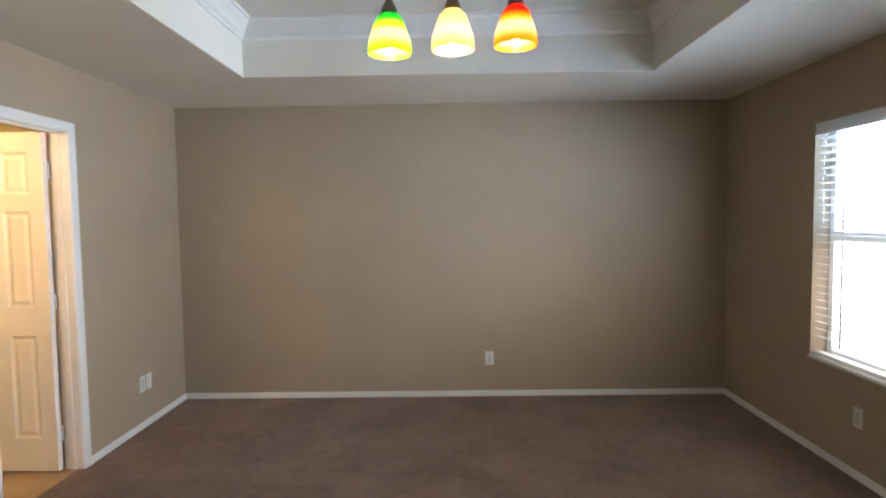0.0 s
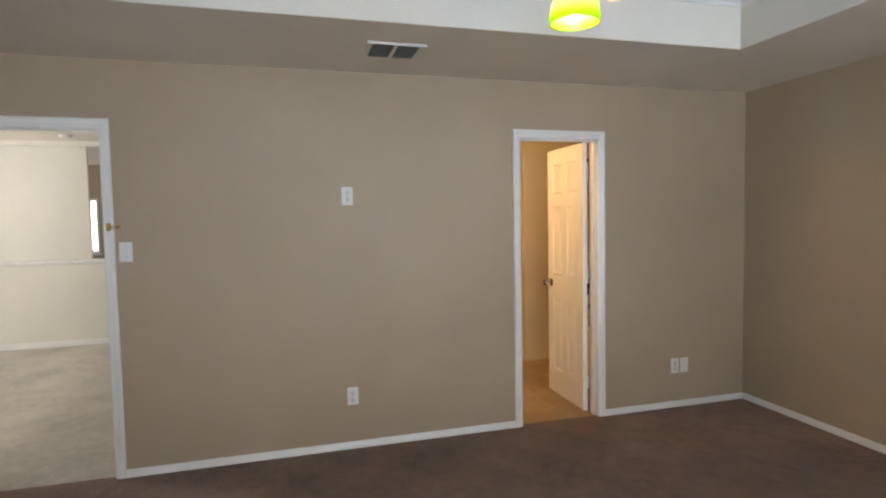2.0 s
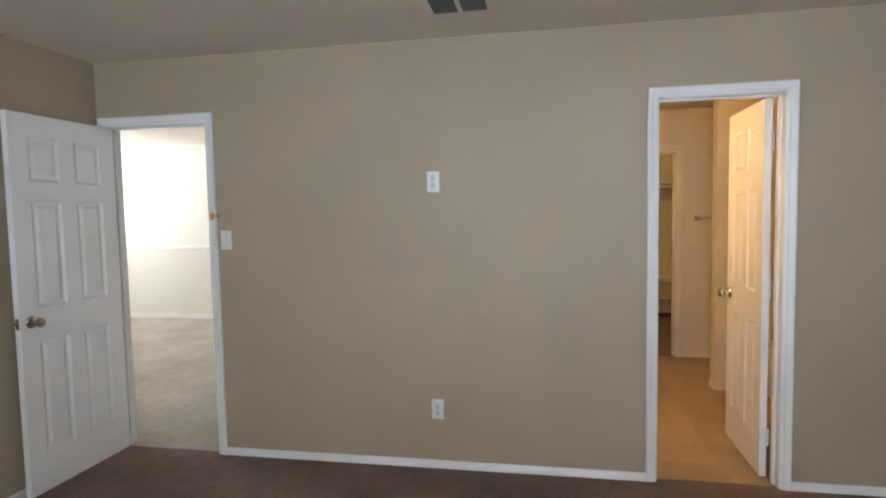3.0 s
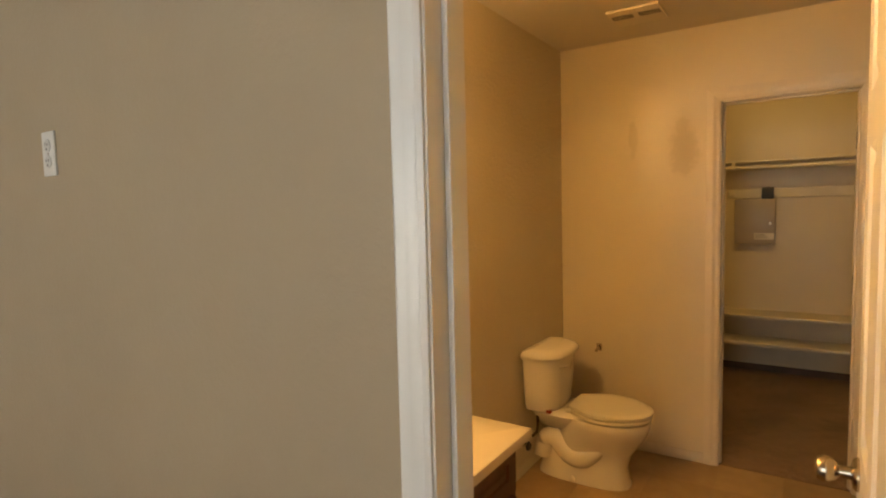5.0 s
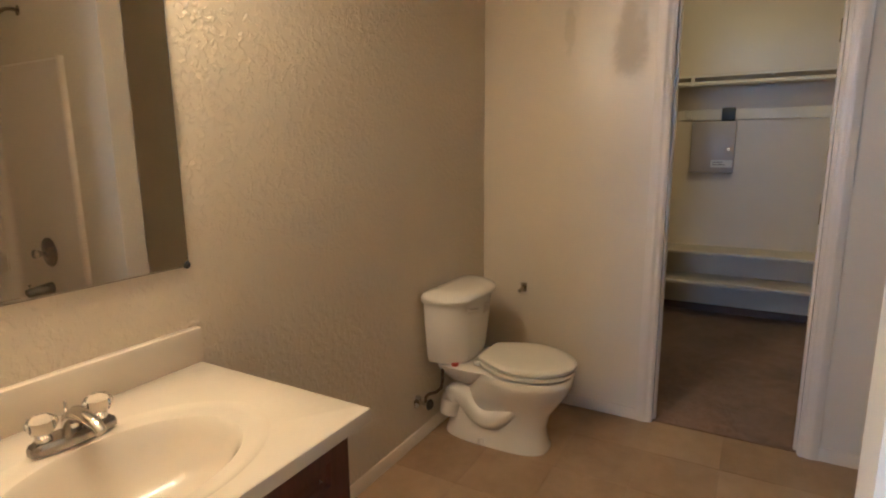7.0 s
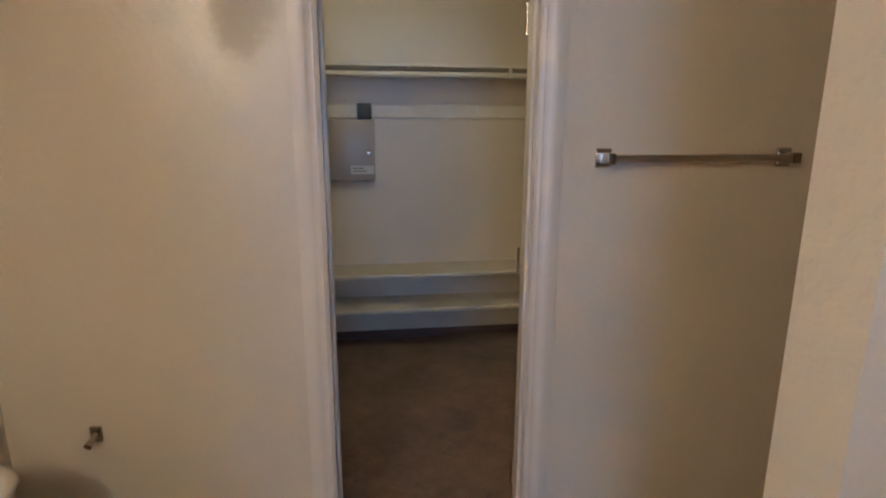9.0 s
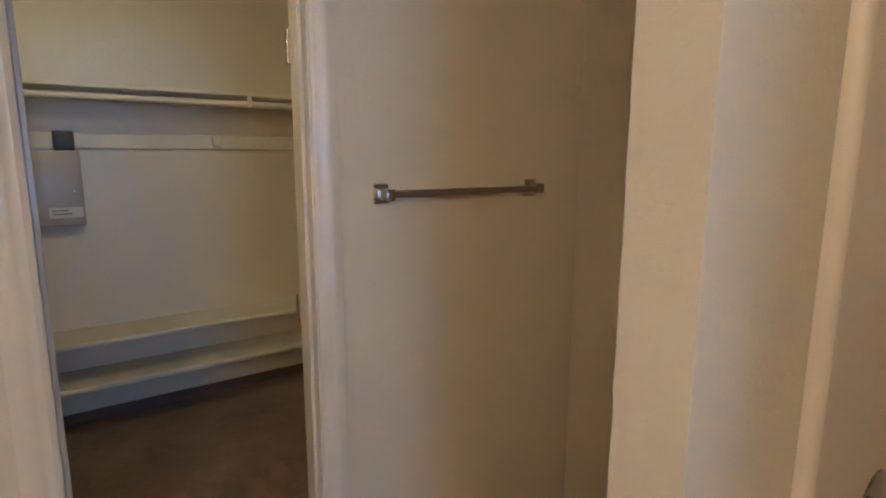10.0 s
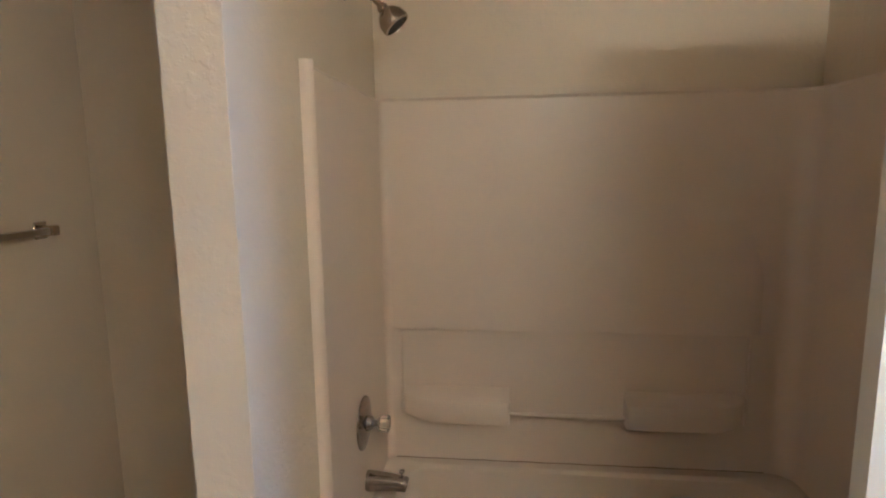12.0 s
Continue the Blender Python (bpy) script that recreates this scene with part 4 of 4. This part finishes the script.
part("seat", add_loft(bmesh.new(), [seat_ring(g, z, 0.168) for g, z in ((-0.050, 0.3600), (-0.046, 0.3725), (-0.003, 0.3732), (0.0, 0.376), (0.0, 0.388), (-0.005, 0.3915))]), M["seat"], toi)
part("seat_lid", add_loft(bmesh.new(), [seat_ring(g, z, 0.172) for g, z in ((-0.040, 0.3905), (-0.036, 0.3975), (0.002, 0.3985), (0.004, 0.402), (0.004, 0.411), (-0.003, 0.417), (-0.03, 0.421), (-0.09, 0.423))]), M["seat"], toi)
for x in (-0.07, 0.07):
    part("seat_hinge", box(x - 0.022, 0.222, 0.366, x + 0.022, 0.250, 0.392, 0.006, 2), M["seat"], toi)

sv = thing("water_shutoff", pose(-1.985, SY, 0.195), "wall shutoff valve with a braided supply line", "shutoff valve")
part("escutcheon", lathe([(0, 0), (0.030, 0), (0.028, 0.005), (0.012, 0.010), (0, 0.010)], 20, pose(0, 0, 0, -90, 0, 0)), M["chrome"], sv)
part("valve_body", tube([(0, 0.008, 0), (0, 0.062, 0)], 0.0095, 12), M["chrome"], sv)
part("valve_handle", lathe([(0, 0.0), (0.022, 0.0), (0.026, 0.006), (0.018, 0.016), (0, 0.016)], 12, pose(0, 0.060, 0, -90, 0, 0)), M["black"], sv, "dark oval valve handle")
part("supply_line", tube([(0, 0.045, 0.006), (0, 0.045, 0.030), (-0.012, 0.050, 0.040), (-0.055, 0.070, 0.040), (-0.078, 0.080, 0.052), (-0.083, 0.085, 0.085), (-0.083, 0.085, 0.176)], 0.0078, 10), surface("braided_steel", (0.11, 0.08, 0.06), 0.4, 0.8, 0.3, 300), sv)
part("line_nut", lathe([(0, 0), (0.014, 0), (0.014, 0.022), (0, 0.022)], 8, pose(-0.083, 0.085, 0.150)), M["plate"], sv, "white plastic coupling nut")

tp = thing("paper_holder_bracket", pose(WX, -2.503, 0.600), "empty chrome toilet-paper holder bracket on the wall", "paper holder")
part("mount", box(0, -0.016, -0.024, 0.008, 0.016, 0.024, 0.002, 1), M["nickel"], tp)
part("post", tube([(0.006, 0.0, 0.004), (0.03, 0.0, -0.004), (0.052, -0.004, -0.012)], [0.009, 0.008, 0.011], 10), M["nickel"], tp)

# ---- towel bar, exhaust grille ----
tb = thing("towel_bar", pose(WX, -0.741, 1.374), "chrome towel bar with square posts on the wall", "towel bar")
for y in (-0.290, 0.290):
    part("post", box(0.006, y - 0.014, -0.016, 0.062, y + 0.014, 0.016, 0.004, 2), M["nickel"], tb)
    part("mount", box(0, y - 0.024, -0.028, 0.007, y + 0.024, 0.028, 0.002, 1), M["chrome"], tb)
part("bar", box(0.038, -0.277, -0.0105, 0.052, 0.277, 0.0105, 0.002, 1), surface("smoky_bar_metal", (0.52, 0.47, 0.41), 0.30, 1.0, 0.06, 10), tb)

fan = thing("exhaust_grille", pose(-2.267, -2.174, H), "cream bathroom exhaust grille on the ceiling", "exhaust fan")
part("cover", box(-0.125, -0.125, -0.014, 0.125, 0.125, -0.0005, 0.006, 2), M["bath_trim"], fan)
slot_me = finish("slot", box(-0.030, -0.003, -0.0155, 0.030, 0.003, -0.0138), M["slot"], False)
for side in (-0.065, 0.065):
    for i in range(9):
        o = new("slot", slot_me)
        o.parent, o.location = fan, (0.03, side + (i - 4) * 0.0115, 0)

# ---- tub and surround ----
TBX0, TBX1, TBY0, TBY1 = PX1, -0.124, -0.800, NY
RIM = 0.422
tub = thing("bathtub", pose(0, 0, 0), "cream fibreglass bathtub built into an alcove", "bathtub")


def rr(x0, y0, x1, y1, r, z, n=7):
    pts = []
    for cx, cy, a0 in ((x1 - r, y1 - r, 0), (x0 + r, y1 - r, 90), (x0 + r, y0 + r, 180), (x1 - r, y0 + r, 270)):
        for i in range(n):
            a = radians(a0 + 90 * i / (n - 1))
            pts.append((cx + r * math.cos(a), cy + r * math.sin(a), z))
    return pts


e = 0.004
rings = [rr(TBX0 + e, TBY0, TBX1 - e, TBY1 - e, 0.006, 0.0), rr(TBX0 + e, TBY0, TBX1 - e, TBY1 - e, 0.006, RIM - 0.035),
         rr(TBX0 + e, TBY0 - 0.008, TBX1 - e, TBY1 - e, 0.008, RIM - 0.03), rr(TBX0 + e, TBY0 - 0.008, TBX1 - e, TBY1 - e, 0.008, RIM - 0.010),
         rr(TBX0 + e + .004, TBY0 + 0.004, TBX1 - e - .004, TBY1 - e - .004, 0.010, RIM),
         rr(TBX0 + 0.075, TBY0 + 0.075, TBX1 - 0.09, TBY1 - 0.06, 0.10, RIM), rr(TBX0 + 0.090, TBY0 + 0.090, TBX1 - 0.110, TBY1 - 0.072, 0.10, RIM - 0.012),
         rr(TBX0 + 0.115, TBY0 + 0.110, TBX1 - 0.170, TBY1 - 0.095, 0.11, RIM - 0.20), rr(TBX0 + 0.150, TBY0 + 0.150, TBX1 - 0.260, TBY1 - 0.135, 0.12, 0.085), rr(TBX0 + 0.22, TBY0 + 0.20, TBX1 - 0.34, TBY1 - 0.19, 0.10, 0.070)]
part("tub_shell", add_loft(bmesh.new(), rings), M["surround"], tub)
part("overflow_plate", lathe([(0, 0), (0.034, 0), (0.033, 0.004), (0.026, 0.008), (0, 0.009)], 24, pose(TBX0 + 0.103, -0.43, 0.340, 0, 78, 0)), M["tub_chrome"], tub, "round chrome overflow plate")

sur = thing("tub_surround", pose(0, 0, 0), "moulded fibreglass tub surround with soap ledges", "tub surround")
SZ = 1.806
sw = 0.018
cove, cove_far = 0.030, 0.085
bm = bmesh.new()
path_in = [(TBX0 + sw, TBY0 + 0.02)]
for i in range(9):
    a = radians(180 - 90 * i / 8)
    path_in.append((TBX0 + sw + cove + cove * math.cos(a), TBY1 - sw - cove + cove * math.sin(a)))
for i in range(9):
    a = radians(90 - 90 * i / 8)
    path_in.append((TBX1 - sw - cove_far + cove_far * math.cos(a), TBY1 - sw - cove_far + cove_far * math.sin(a)))
path_in.append((TBX1 - sw, TBY0 + 0.02))
out = [(TBX0 + 0.002, TBY0 + 0.02), (TBX0 + 0.002, TBY1 - 0.002), (TBX1 - 0.002, TBY1 - 0.002), (TBX1 - 0.002, TBY0 + 0.02)]


def inward(o):
    res = []
    for x, y in path_in:
        cxm = (TBX0 + TBX1) / 2
        res.append((x + (o if x > cxm else -o) * (1 if abs(x - cxm) > 0.66 else 0), y + o if y > TBY1 - 0.2 else y))
    return res


lo = [bm.verts.new((x, y, RIM + 0.001)) for x, y in path_in]
hi = [bm.verts.new((x, y, SZ - 0.012)) for x, y in path_in]
hi2 = [bm.verts.new((x, y, SZ)) for x, y in inward(0.012)]
for r0, r1 in ((lo, hi), (hi, hi2)):
    for i in range(len(r0) - 1):
        bm.faces.new((r0[i], r0[i + 1], r1[i + 1], r1[i]))
part("wall_panel", bm, M["surround"], sur)
for x, s in ((TBX0, 1), (TBX1, -1)):
    bm = bmesh.new()
    prof = [(0.001, -0.030), (0.016, -0.030), (0.026, -0.024), (0.030, -0.014), (0.026, -0.002), (0.018, 0.004), (0.001, 0.004)]
    add_loft(bm, [[(x + s * o, TBY0 + 0.025 + d, z) for o, d in prof] for z in (RIM + 0.001, SZ - 0.01, SZ + 0.004)])
    part("front_flange", bm, M["surround"], sur)
yb = TBY1 - sw
# raised border of the recessed ledge field
FX0, FX1, FZ0, FZ1 = -1.575, -0.303, 0.608, 0.952


arc = []
for cx, a0 in ((FX0 + 0.03, 180), (FX1 - 0.03, 90)):
    for i in range(6):
        a = radians(a0 - 90 * i / 5)
        arc.append((cx + 0.03 * math.cos(a), yb - 0.001, FZ1 - 0.03 + 0.03 * math.sin(a)))
part("ledge_border", tube([(FX0, yb - 0.001, FZ0)] + arc + [(FX1, yb - 0.001, FZ0)], 0.0062, 8), M["surround"], sur)
# the wall above the field swells out to a lip
lip = [(0.0, FZ1 + 0.42), (0.006, FZ1 + 0.21), (0.0112, FZ1 + 0.012), (0.0116, FZ1 + 0.004), (0.0112, FZ1 - 0.001), (0.0, FZ1 + 0.004)]
part("field_lip", add_loft(bmesh.new(), [[(x, yb + 0.0006 - 2.0 * o * f, z) for o, z in lip] for x, f in ((FX0 - 0.03, 0.05), (FX0 + 0.03, 1.0), (FX1 - 0.03, 1.0), (FX1 + 0.03, 0.05))]), M["surround"], sur)
for x0, x1 in ((FX0 + 0.012, -1.160), (-0.738, FX1 - 0.012)):
    bm = bmesh.new()
    prof = [(0, 0.010), (0.066, 0.000), (0.078, 0.004), (0.082, 0.012), (0.080, 0.078), (0.072, 0.090), (0.024, 0.100), (0.012, 0.114), (0, 0.120)]
    xs = [(x0, 0.02), (x0 + 0.03, 0.30), (x0 + 0.07, 0.70), (x0 + 0.12, 1.0), (x1 - 0.012, 1.0), (x1 - 0.003, 0.95), (x1, 0.85)]
    if x0 > -1:
        xs = [(x0, 0.85), (x0 + 0.003, 0.95), (x0 + 0.012, 1.0), (x1 - 0.12, 1.0), (x1 - 0.07, 0.70), (x1 - 0.03, 0.30), (x1, 0.02)]
    add_loft(bm, [[(x, yb - o * f, 0.604 + z) for o, z in prof] for x, f in xs])
    part("soap_ledge", bm, M["surround"], sur)
# thin dark brown line along the seam between surround and tub
joint = [(TBX0 + sw + cove + (TBX1 - TBX0 - 2 * sw - cove - cove_far) * k / 24, TBY1 - sw - 0.0005, RIM + 0.002 + 0.0012 * math.sin(k * 2.3)) for k in range(25)]
part("caulk_joint", tube(joint, 0.0022, 6), surface("dark_caulk", (0.27, 0.205, 0.15), 0.8, 0, 0.35, 9), sur, "dark caulk joint over the tub rim")
part("wash_bar", tube([(-1.161, yb - 0.035, 0.632), (-0.737, yb - 0.035, 0.632)], 0.0085, 10), M["surround"], sur)

vv = thing("tub_valve", pose(PX1 + sw, -0.425, 0.742), "round chrome tub valve with a clear knob", "shower valve")
part("escutcheon", lathe([(0, 0), (0.087, 0), (0.086, 0.005), (0.060, 0.012), (0.026, 0.015), (0.022, 0.030), (0, 0.030)], 36, pose(0, 0, 0, 0, 90, 0)), M["tub_chrome"], vv)
part("stem", tube([(0.028, 0, 0), (0.052, 0, 0)], 0.010, 12), M["tub_chrome"], vv)
bm = bmesh.new()
add_loft(bm, [[(x, r * (1 + 0.1 * (i % 2)) * math.cos(2 * math.pi * i / 24), r * (1 + 0.1 * (i % 2)) * math.sin(2 * math.pi * i / 24)) for i in range(24)]
              for x, r in ((0.050, 0.016), (0.054, 0.023), (0.082, 0.026), (0.087, 0.020))])
part("knob", bm, M["acrylic"], vv, "clear acrylic valve knob")
tsp = thing("tub_spout", pose(PX1 + sw, -0.405, 0.528), "chrome tub spout with a diverter pull", "tub spout")
part("spout_body", tube([(0, 0, 0), (0.004, 0, 0), (0.012, 0, 0), (0.06, 0, -0.001), (0.112, 0, -0.005), (0.132, 0, -0.008), (0.136, 0, -0.009)], [0.033, 0.035, 0.034, 0.030, 0.026, 0.025, 0.021], 20), M["tub_chrome"], tsp)
part("diverter_pull", lathe([(0, 0), (0.0035, 0), (0.0035, 0.020), (0.009, 0.022), (0.009, 0.029), (0, 0.030)], 12, pose(0.118, 0, 0.012)), M["tub_chrome"], tsp)
sh = thing("shower_head", pose(PX1 - 0.006, -0.405, 2.076), "chrome shower head on a bent arm", "shower head")
part("flange", lathe([(0, 0), (0.030, 0), (0.028, 0.006), (0.012, 0.012), (0, 0.012)], 24, pose(0, 0, 0, 0, 90, 0)), M["nickel"], sh)
part("arm", tube([(0, 0, 0), (0.035, 0, 0.004), (0.065, 0, -0.002), (0.095, 0, -0.025), (0.118, 0, -0.050)], 0.0095, 14), M["nickel"], sh)
part("head", lathe([(0, 0.0), (0.012, 0.0), (0.017, -0.010), (0.016, -0.018), (0.030, -0.030), (0.042, -0.048), (0.045, -0.068), (0.043, -0.076), (0.036, -0.078), (0.034, -0.070), (0, -0.068)], 28, pose(0.114, 0, -0.046, 0, -40, 0)), M["nickel"], sh)
part("spray_face", lathe([(0, -0.0705), (0.033, -0.0725), (0.030, -0.0760), (0, -0.0745)], 24, pose(0.114, 0, -0.046, 0, -40, 0)), M["slot"], sh, "dark rubber spray face")

# ---- closet fittings ----
SHD = 0.300
CY0, CY1 = SY + 0.002, NY - 0.002


def shelf_board(name, z, label, nose=0.0195):
    ob = thing(name, pose(CX, (CY0 + CY1) / 2, z), label, "shelf", "closet shelves")
    L = (CY1 - CY0) / 2
    bm = bmesh.new()
    ns = 40
    rnd = random.Random(int(z * 100))
    sec = []
    for i in range(ns + 1):
        y = -L + 2 * L * i / ns
        w = rnd.uniform(-0.0015, 0.0015)
        d = nose
        sec.append([(0.0, y, -0.019), (SHD - 0.02, y, -0.019), (SHD - 0.02, y, -d), (SHD - 0.003 + w, y, -d - w), (SHD + w, y, -d + 0.003), (SHD + w, y, -0.003 + w), (SHD - 0.003 + w, y, 0.0), (0.0, y, 0.0)])
    add_loft(bm, sec)
    part("board", bm, M["shelf"], ob)
    for y in (-L + 0.06, -0.56, -0.06, 0.55, L - 0.06):
        bm = bmesh.new()
        add_loft(bm, [[(0.001, y + w, -0.0195), (SHD - 0.03, y + w, -0.0195), (SHD - 0.03, y + w, -0.026), (0.05, y + w, -0.055), (0.001, y + w, -0.062)] for w in (-0.009, 0.009)])
        part("bracket", bm, M["shelf"], ob)
    part("wall_cleat", box(0.001, -L, -0.058, 0.018, L, -0.0195), M["shelf"], ob)
    return ob


shelf_board("closet_shelf", 1.814, "cream painted upper closet shelf board")
shelf_board("closet_shelf", 0.538, "cream painted low closet shelf with a nosing strip", 0.022)
shelf_board("closet_shelf", 0.308, "cream painted lowest closet shelf with a nosing strip", 0.026)
rod = thing("closet_rod", pose(CX + SHD - 0.02, (CY0 + CY1) / 2, 1.753), "white hanging rod under the upper closet shelf", "closet rod")
part("rod", tube([(0, -(CY1 - CY0) / 2, 0), (0, (CY1 - CY0) / 2, 0)], 0.016, 14), M["shelf"], rod)
for y in (-0.56, 0.55):
    part("hanger_bracket", box(-0.004, y - 0.012, -0.018, 0.018, y + 0.012, 0.042, 0.003, 1), M["shelf"], rod)
cleat = thing("hook_rail", pose(CX, (CY0 + CY1) / 2, 1.545), "cream hook rail board on the closet wall", "hook rail")
part("board", box(0.0005, -(CY1 - CY0) / 2, -0.040, 0.019, (CY1 - CY0) / 2, 0.040, 0.003, 1), M["shelf"], cleat)
for y in (-0.60, 0.42):
    part("rod_socket", box(0.019, y - 0.022, -0.022, 0.045, y + 0.022, 0.034, 0.005, 2), M["shelf"], cleat, "cream rod socket")

pn = thing("breaker_panel", pose(CX, -1.804, 1.113), "grey surface-mounted breaker panel with paper label", "breaker panel")
part("box", box(0.0, -0.152, 0.0, 0.075, 0.152, 0.381, 0.004, 2), M["panel"], pn)
pd = part("cover_door", box(0.075, -0.150, 0.004, 0.083, 0.150, 0.377, 0.003, 2), M["panel"], pn)
part("latch", lathe([(0, 0), (0.011, 0), (0.010, 0.006), (0, 0.007)], 16, pose(0.083, 0.112, 0.175, 0, 90, 0)), M["nickel"], pd)
part("paper_label", box(0.0832, -0.003, 0.040, 0.0842, 0.143, 0.094), M["label"], pd, "white paper label with dark print")
for i, w in enumerate((0.085, 0.07)):
    part("print_line", box(0.0844, 0.008, 0.058 + i * 0.018, 0.0848, 0.008 + w, 0.063 + i * 0.018), M["slot"], pd)
bk = thing("cable_box", pose(CX + 0.0195, -1.712, 1.4955), "small black plastic box above the breaker panel", "box")
part("case", box(0.0, -0.046, 0.0, 0.060, 0.044, 0.097, 0.005, 2), M["black"], bk)

cl = thing("closet_light", pose(-3.35, -1.62, H), "white closet ceiling light with a glowing globe", "ceiling light")
part("canopy", lathe([(0, -0.001), (0.075, -0.001), (0.075, -0.012), (0.055, -0.022), (0, -0.022)], 28), M["plate"], cl)
part("globe", lathe([(0.040, -0.020)] + [(0.062 * math.sin(q), -0.072 + 0.062 * math.cos(q)) for q in np.linspace(0.6, math.pi, 14)], 28), M["bulb_closet"], cl, "glowing white glass globe")

# hinges left on the closet jamb
for z in (0.28, 1.04, 1.77):
    ob = thing("jamb_hinge", pose(WX - 0.104, CD1, z), "painted butt hinge on the closet jamb", "hinge", "closet hinges")
    part("hinge_leaf", box(-0.015, -0.003, -0.045, 0.015, -0.0002, 0.045), M["bath_trim"], ob)
    for k in range(5):
        part("knuckle", lathe([(0, 0), (0.0065, 0), (0.0065, 0.0165), (0, 0.0165)], 10, pose(-0.019, -0.004, -0.045 + 0.018 * k)), M["nickel"], ob)

# ---- sun-facing window, far room and smoke detector ----
def far_window(name, axis, at, a0, a1, z0, z1, label):
    ob = thing(name, pose(0, 0, 0), label, "window", "", "structure")

    def bx(u0, u1, w0, w1, d0, d1):
        return box(u0, at + d0, w0, u1, at + d1, w1) if axis == "y" else box(at + d0, u0, w0, at + d1, u1, w1)
    f = 0.045
    for u0, u1, w0, w1 in ((a0, a0 + f, z0, z1), (a1 - f, a1, z0, z1), (a0 + f, a1 - f, z0, z0 + f), (a0 + f, a1 - f, z1 - f, z1), (a0 + f, a1 - f, (z0 + z1) / 2 - 0.02, (z0 + z1) / 2 + 0.02)):
        part("window_frame", bx(u0, u1, w0, w1, -0.03, 0.03), M["trim"], ob, "", False)
    g = part("pane", bx(a0 + f, a1 - f, z0 + f, z1 - f, -0.003, 0.003), M["glass"], ob, "", False)
    g.visible_shadow = False
    part("window_sill", bx(a0 - 0.03, a1 + 0.03, z0 - 0.03, z0 - 0.002, -0.02, 0.14) if axis == "y" else bx(a0 - 0.03, a1 + 0.03, z0 - 0.03, z0 - 0.002, -0.02, 0.09), M["trim"], ob)
    return ob


far_window("window_living", "y", -10.66, -5.1, -1.7, 0.72, 2.36, "bright living room window with white frame")
far_window("window_den", "x", -7.34, -7.02, -6.64, 1.0, 1.95, "small bright window in the far room")
lb = thing("living_blind", pose(-3.4, -10.575, 2.36), "white slatted blind over the living room window", "blind")
bm = bmesh.new()
add_loft(bm, [[(x, u * math.cos(radians(20)), u * math.sin(radians(20)) + w) for u, w in ((-0.025, 0), (0, 0.003), (0.025, 0), (0, -0.001))] for x in (-1.69, 1.69)])
ls = finish("slat", bm, M["slat"], True)
part("headrail", box(-1.69, -0.028, -0.055, 1.69, 0.028, -0.002, 0.003, 1), M["slat"], lb)
for i in range(34):
    o = new("slat", ls)
    o.parent, o.location = lb, (0, 0, -0.085 - i * 0.0455)

sd = thing("smoke_detector", pose(-3.70, -5.885, LZ), "round white smoke detector on the living room ceiling", "smoke detector")
part("base", lathe([(0, -0.001), (0.070, -0.001), (0.072, -0.006), (0.070, -0.014), (0, -0.014)], 28), M["plate"], sd)
part("cover", lathe([(0, -0.0145), (0.064, -0.0145), (0.062, -0.026), (0.050, -0.036), (0.022, -0.040), (0, -0.040)], 28), M["plate"], sd)

# ---- bathroom floor tiles ----
TS, JT = 0.305, 0.0011
tile_meshes = {}
nx, ny = int(math.ceil((-0.03 - WX) / TS)), int(math.ceil((NY - SY) / TS))
for i in range(nx):
    for j in range(ny):
        x0, y0 = WX - 0.02 + i * TS, SY + j * TS
        x1, y1 = min(x0 + TS - JT, -0.032), min(y0 + TS - JT, NY)
        key = (round(x1 - x0, 3), round(y1 - y0, 3))
        if min(key) < 0.01:
            continue
        if key not in tile_meshes:
            w, d = key
            tile_meshes[key] = finish("tile", box(0, 0, -0.0024, w, d, 0.0, 0.0008, 1), M["tile"], False)
        o = new("tile", tile_meshes[key])
        o.parent, o.location = floor_bath, (x0, y0, 0)
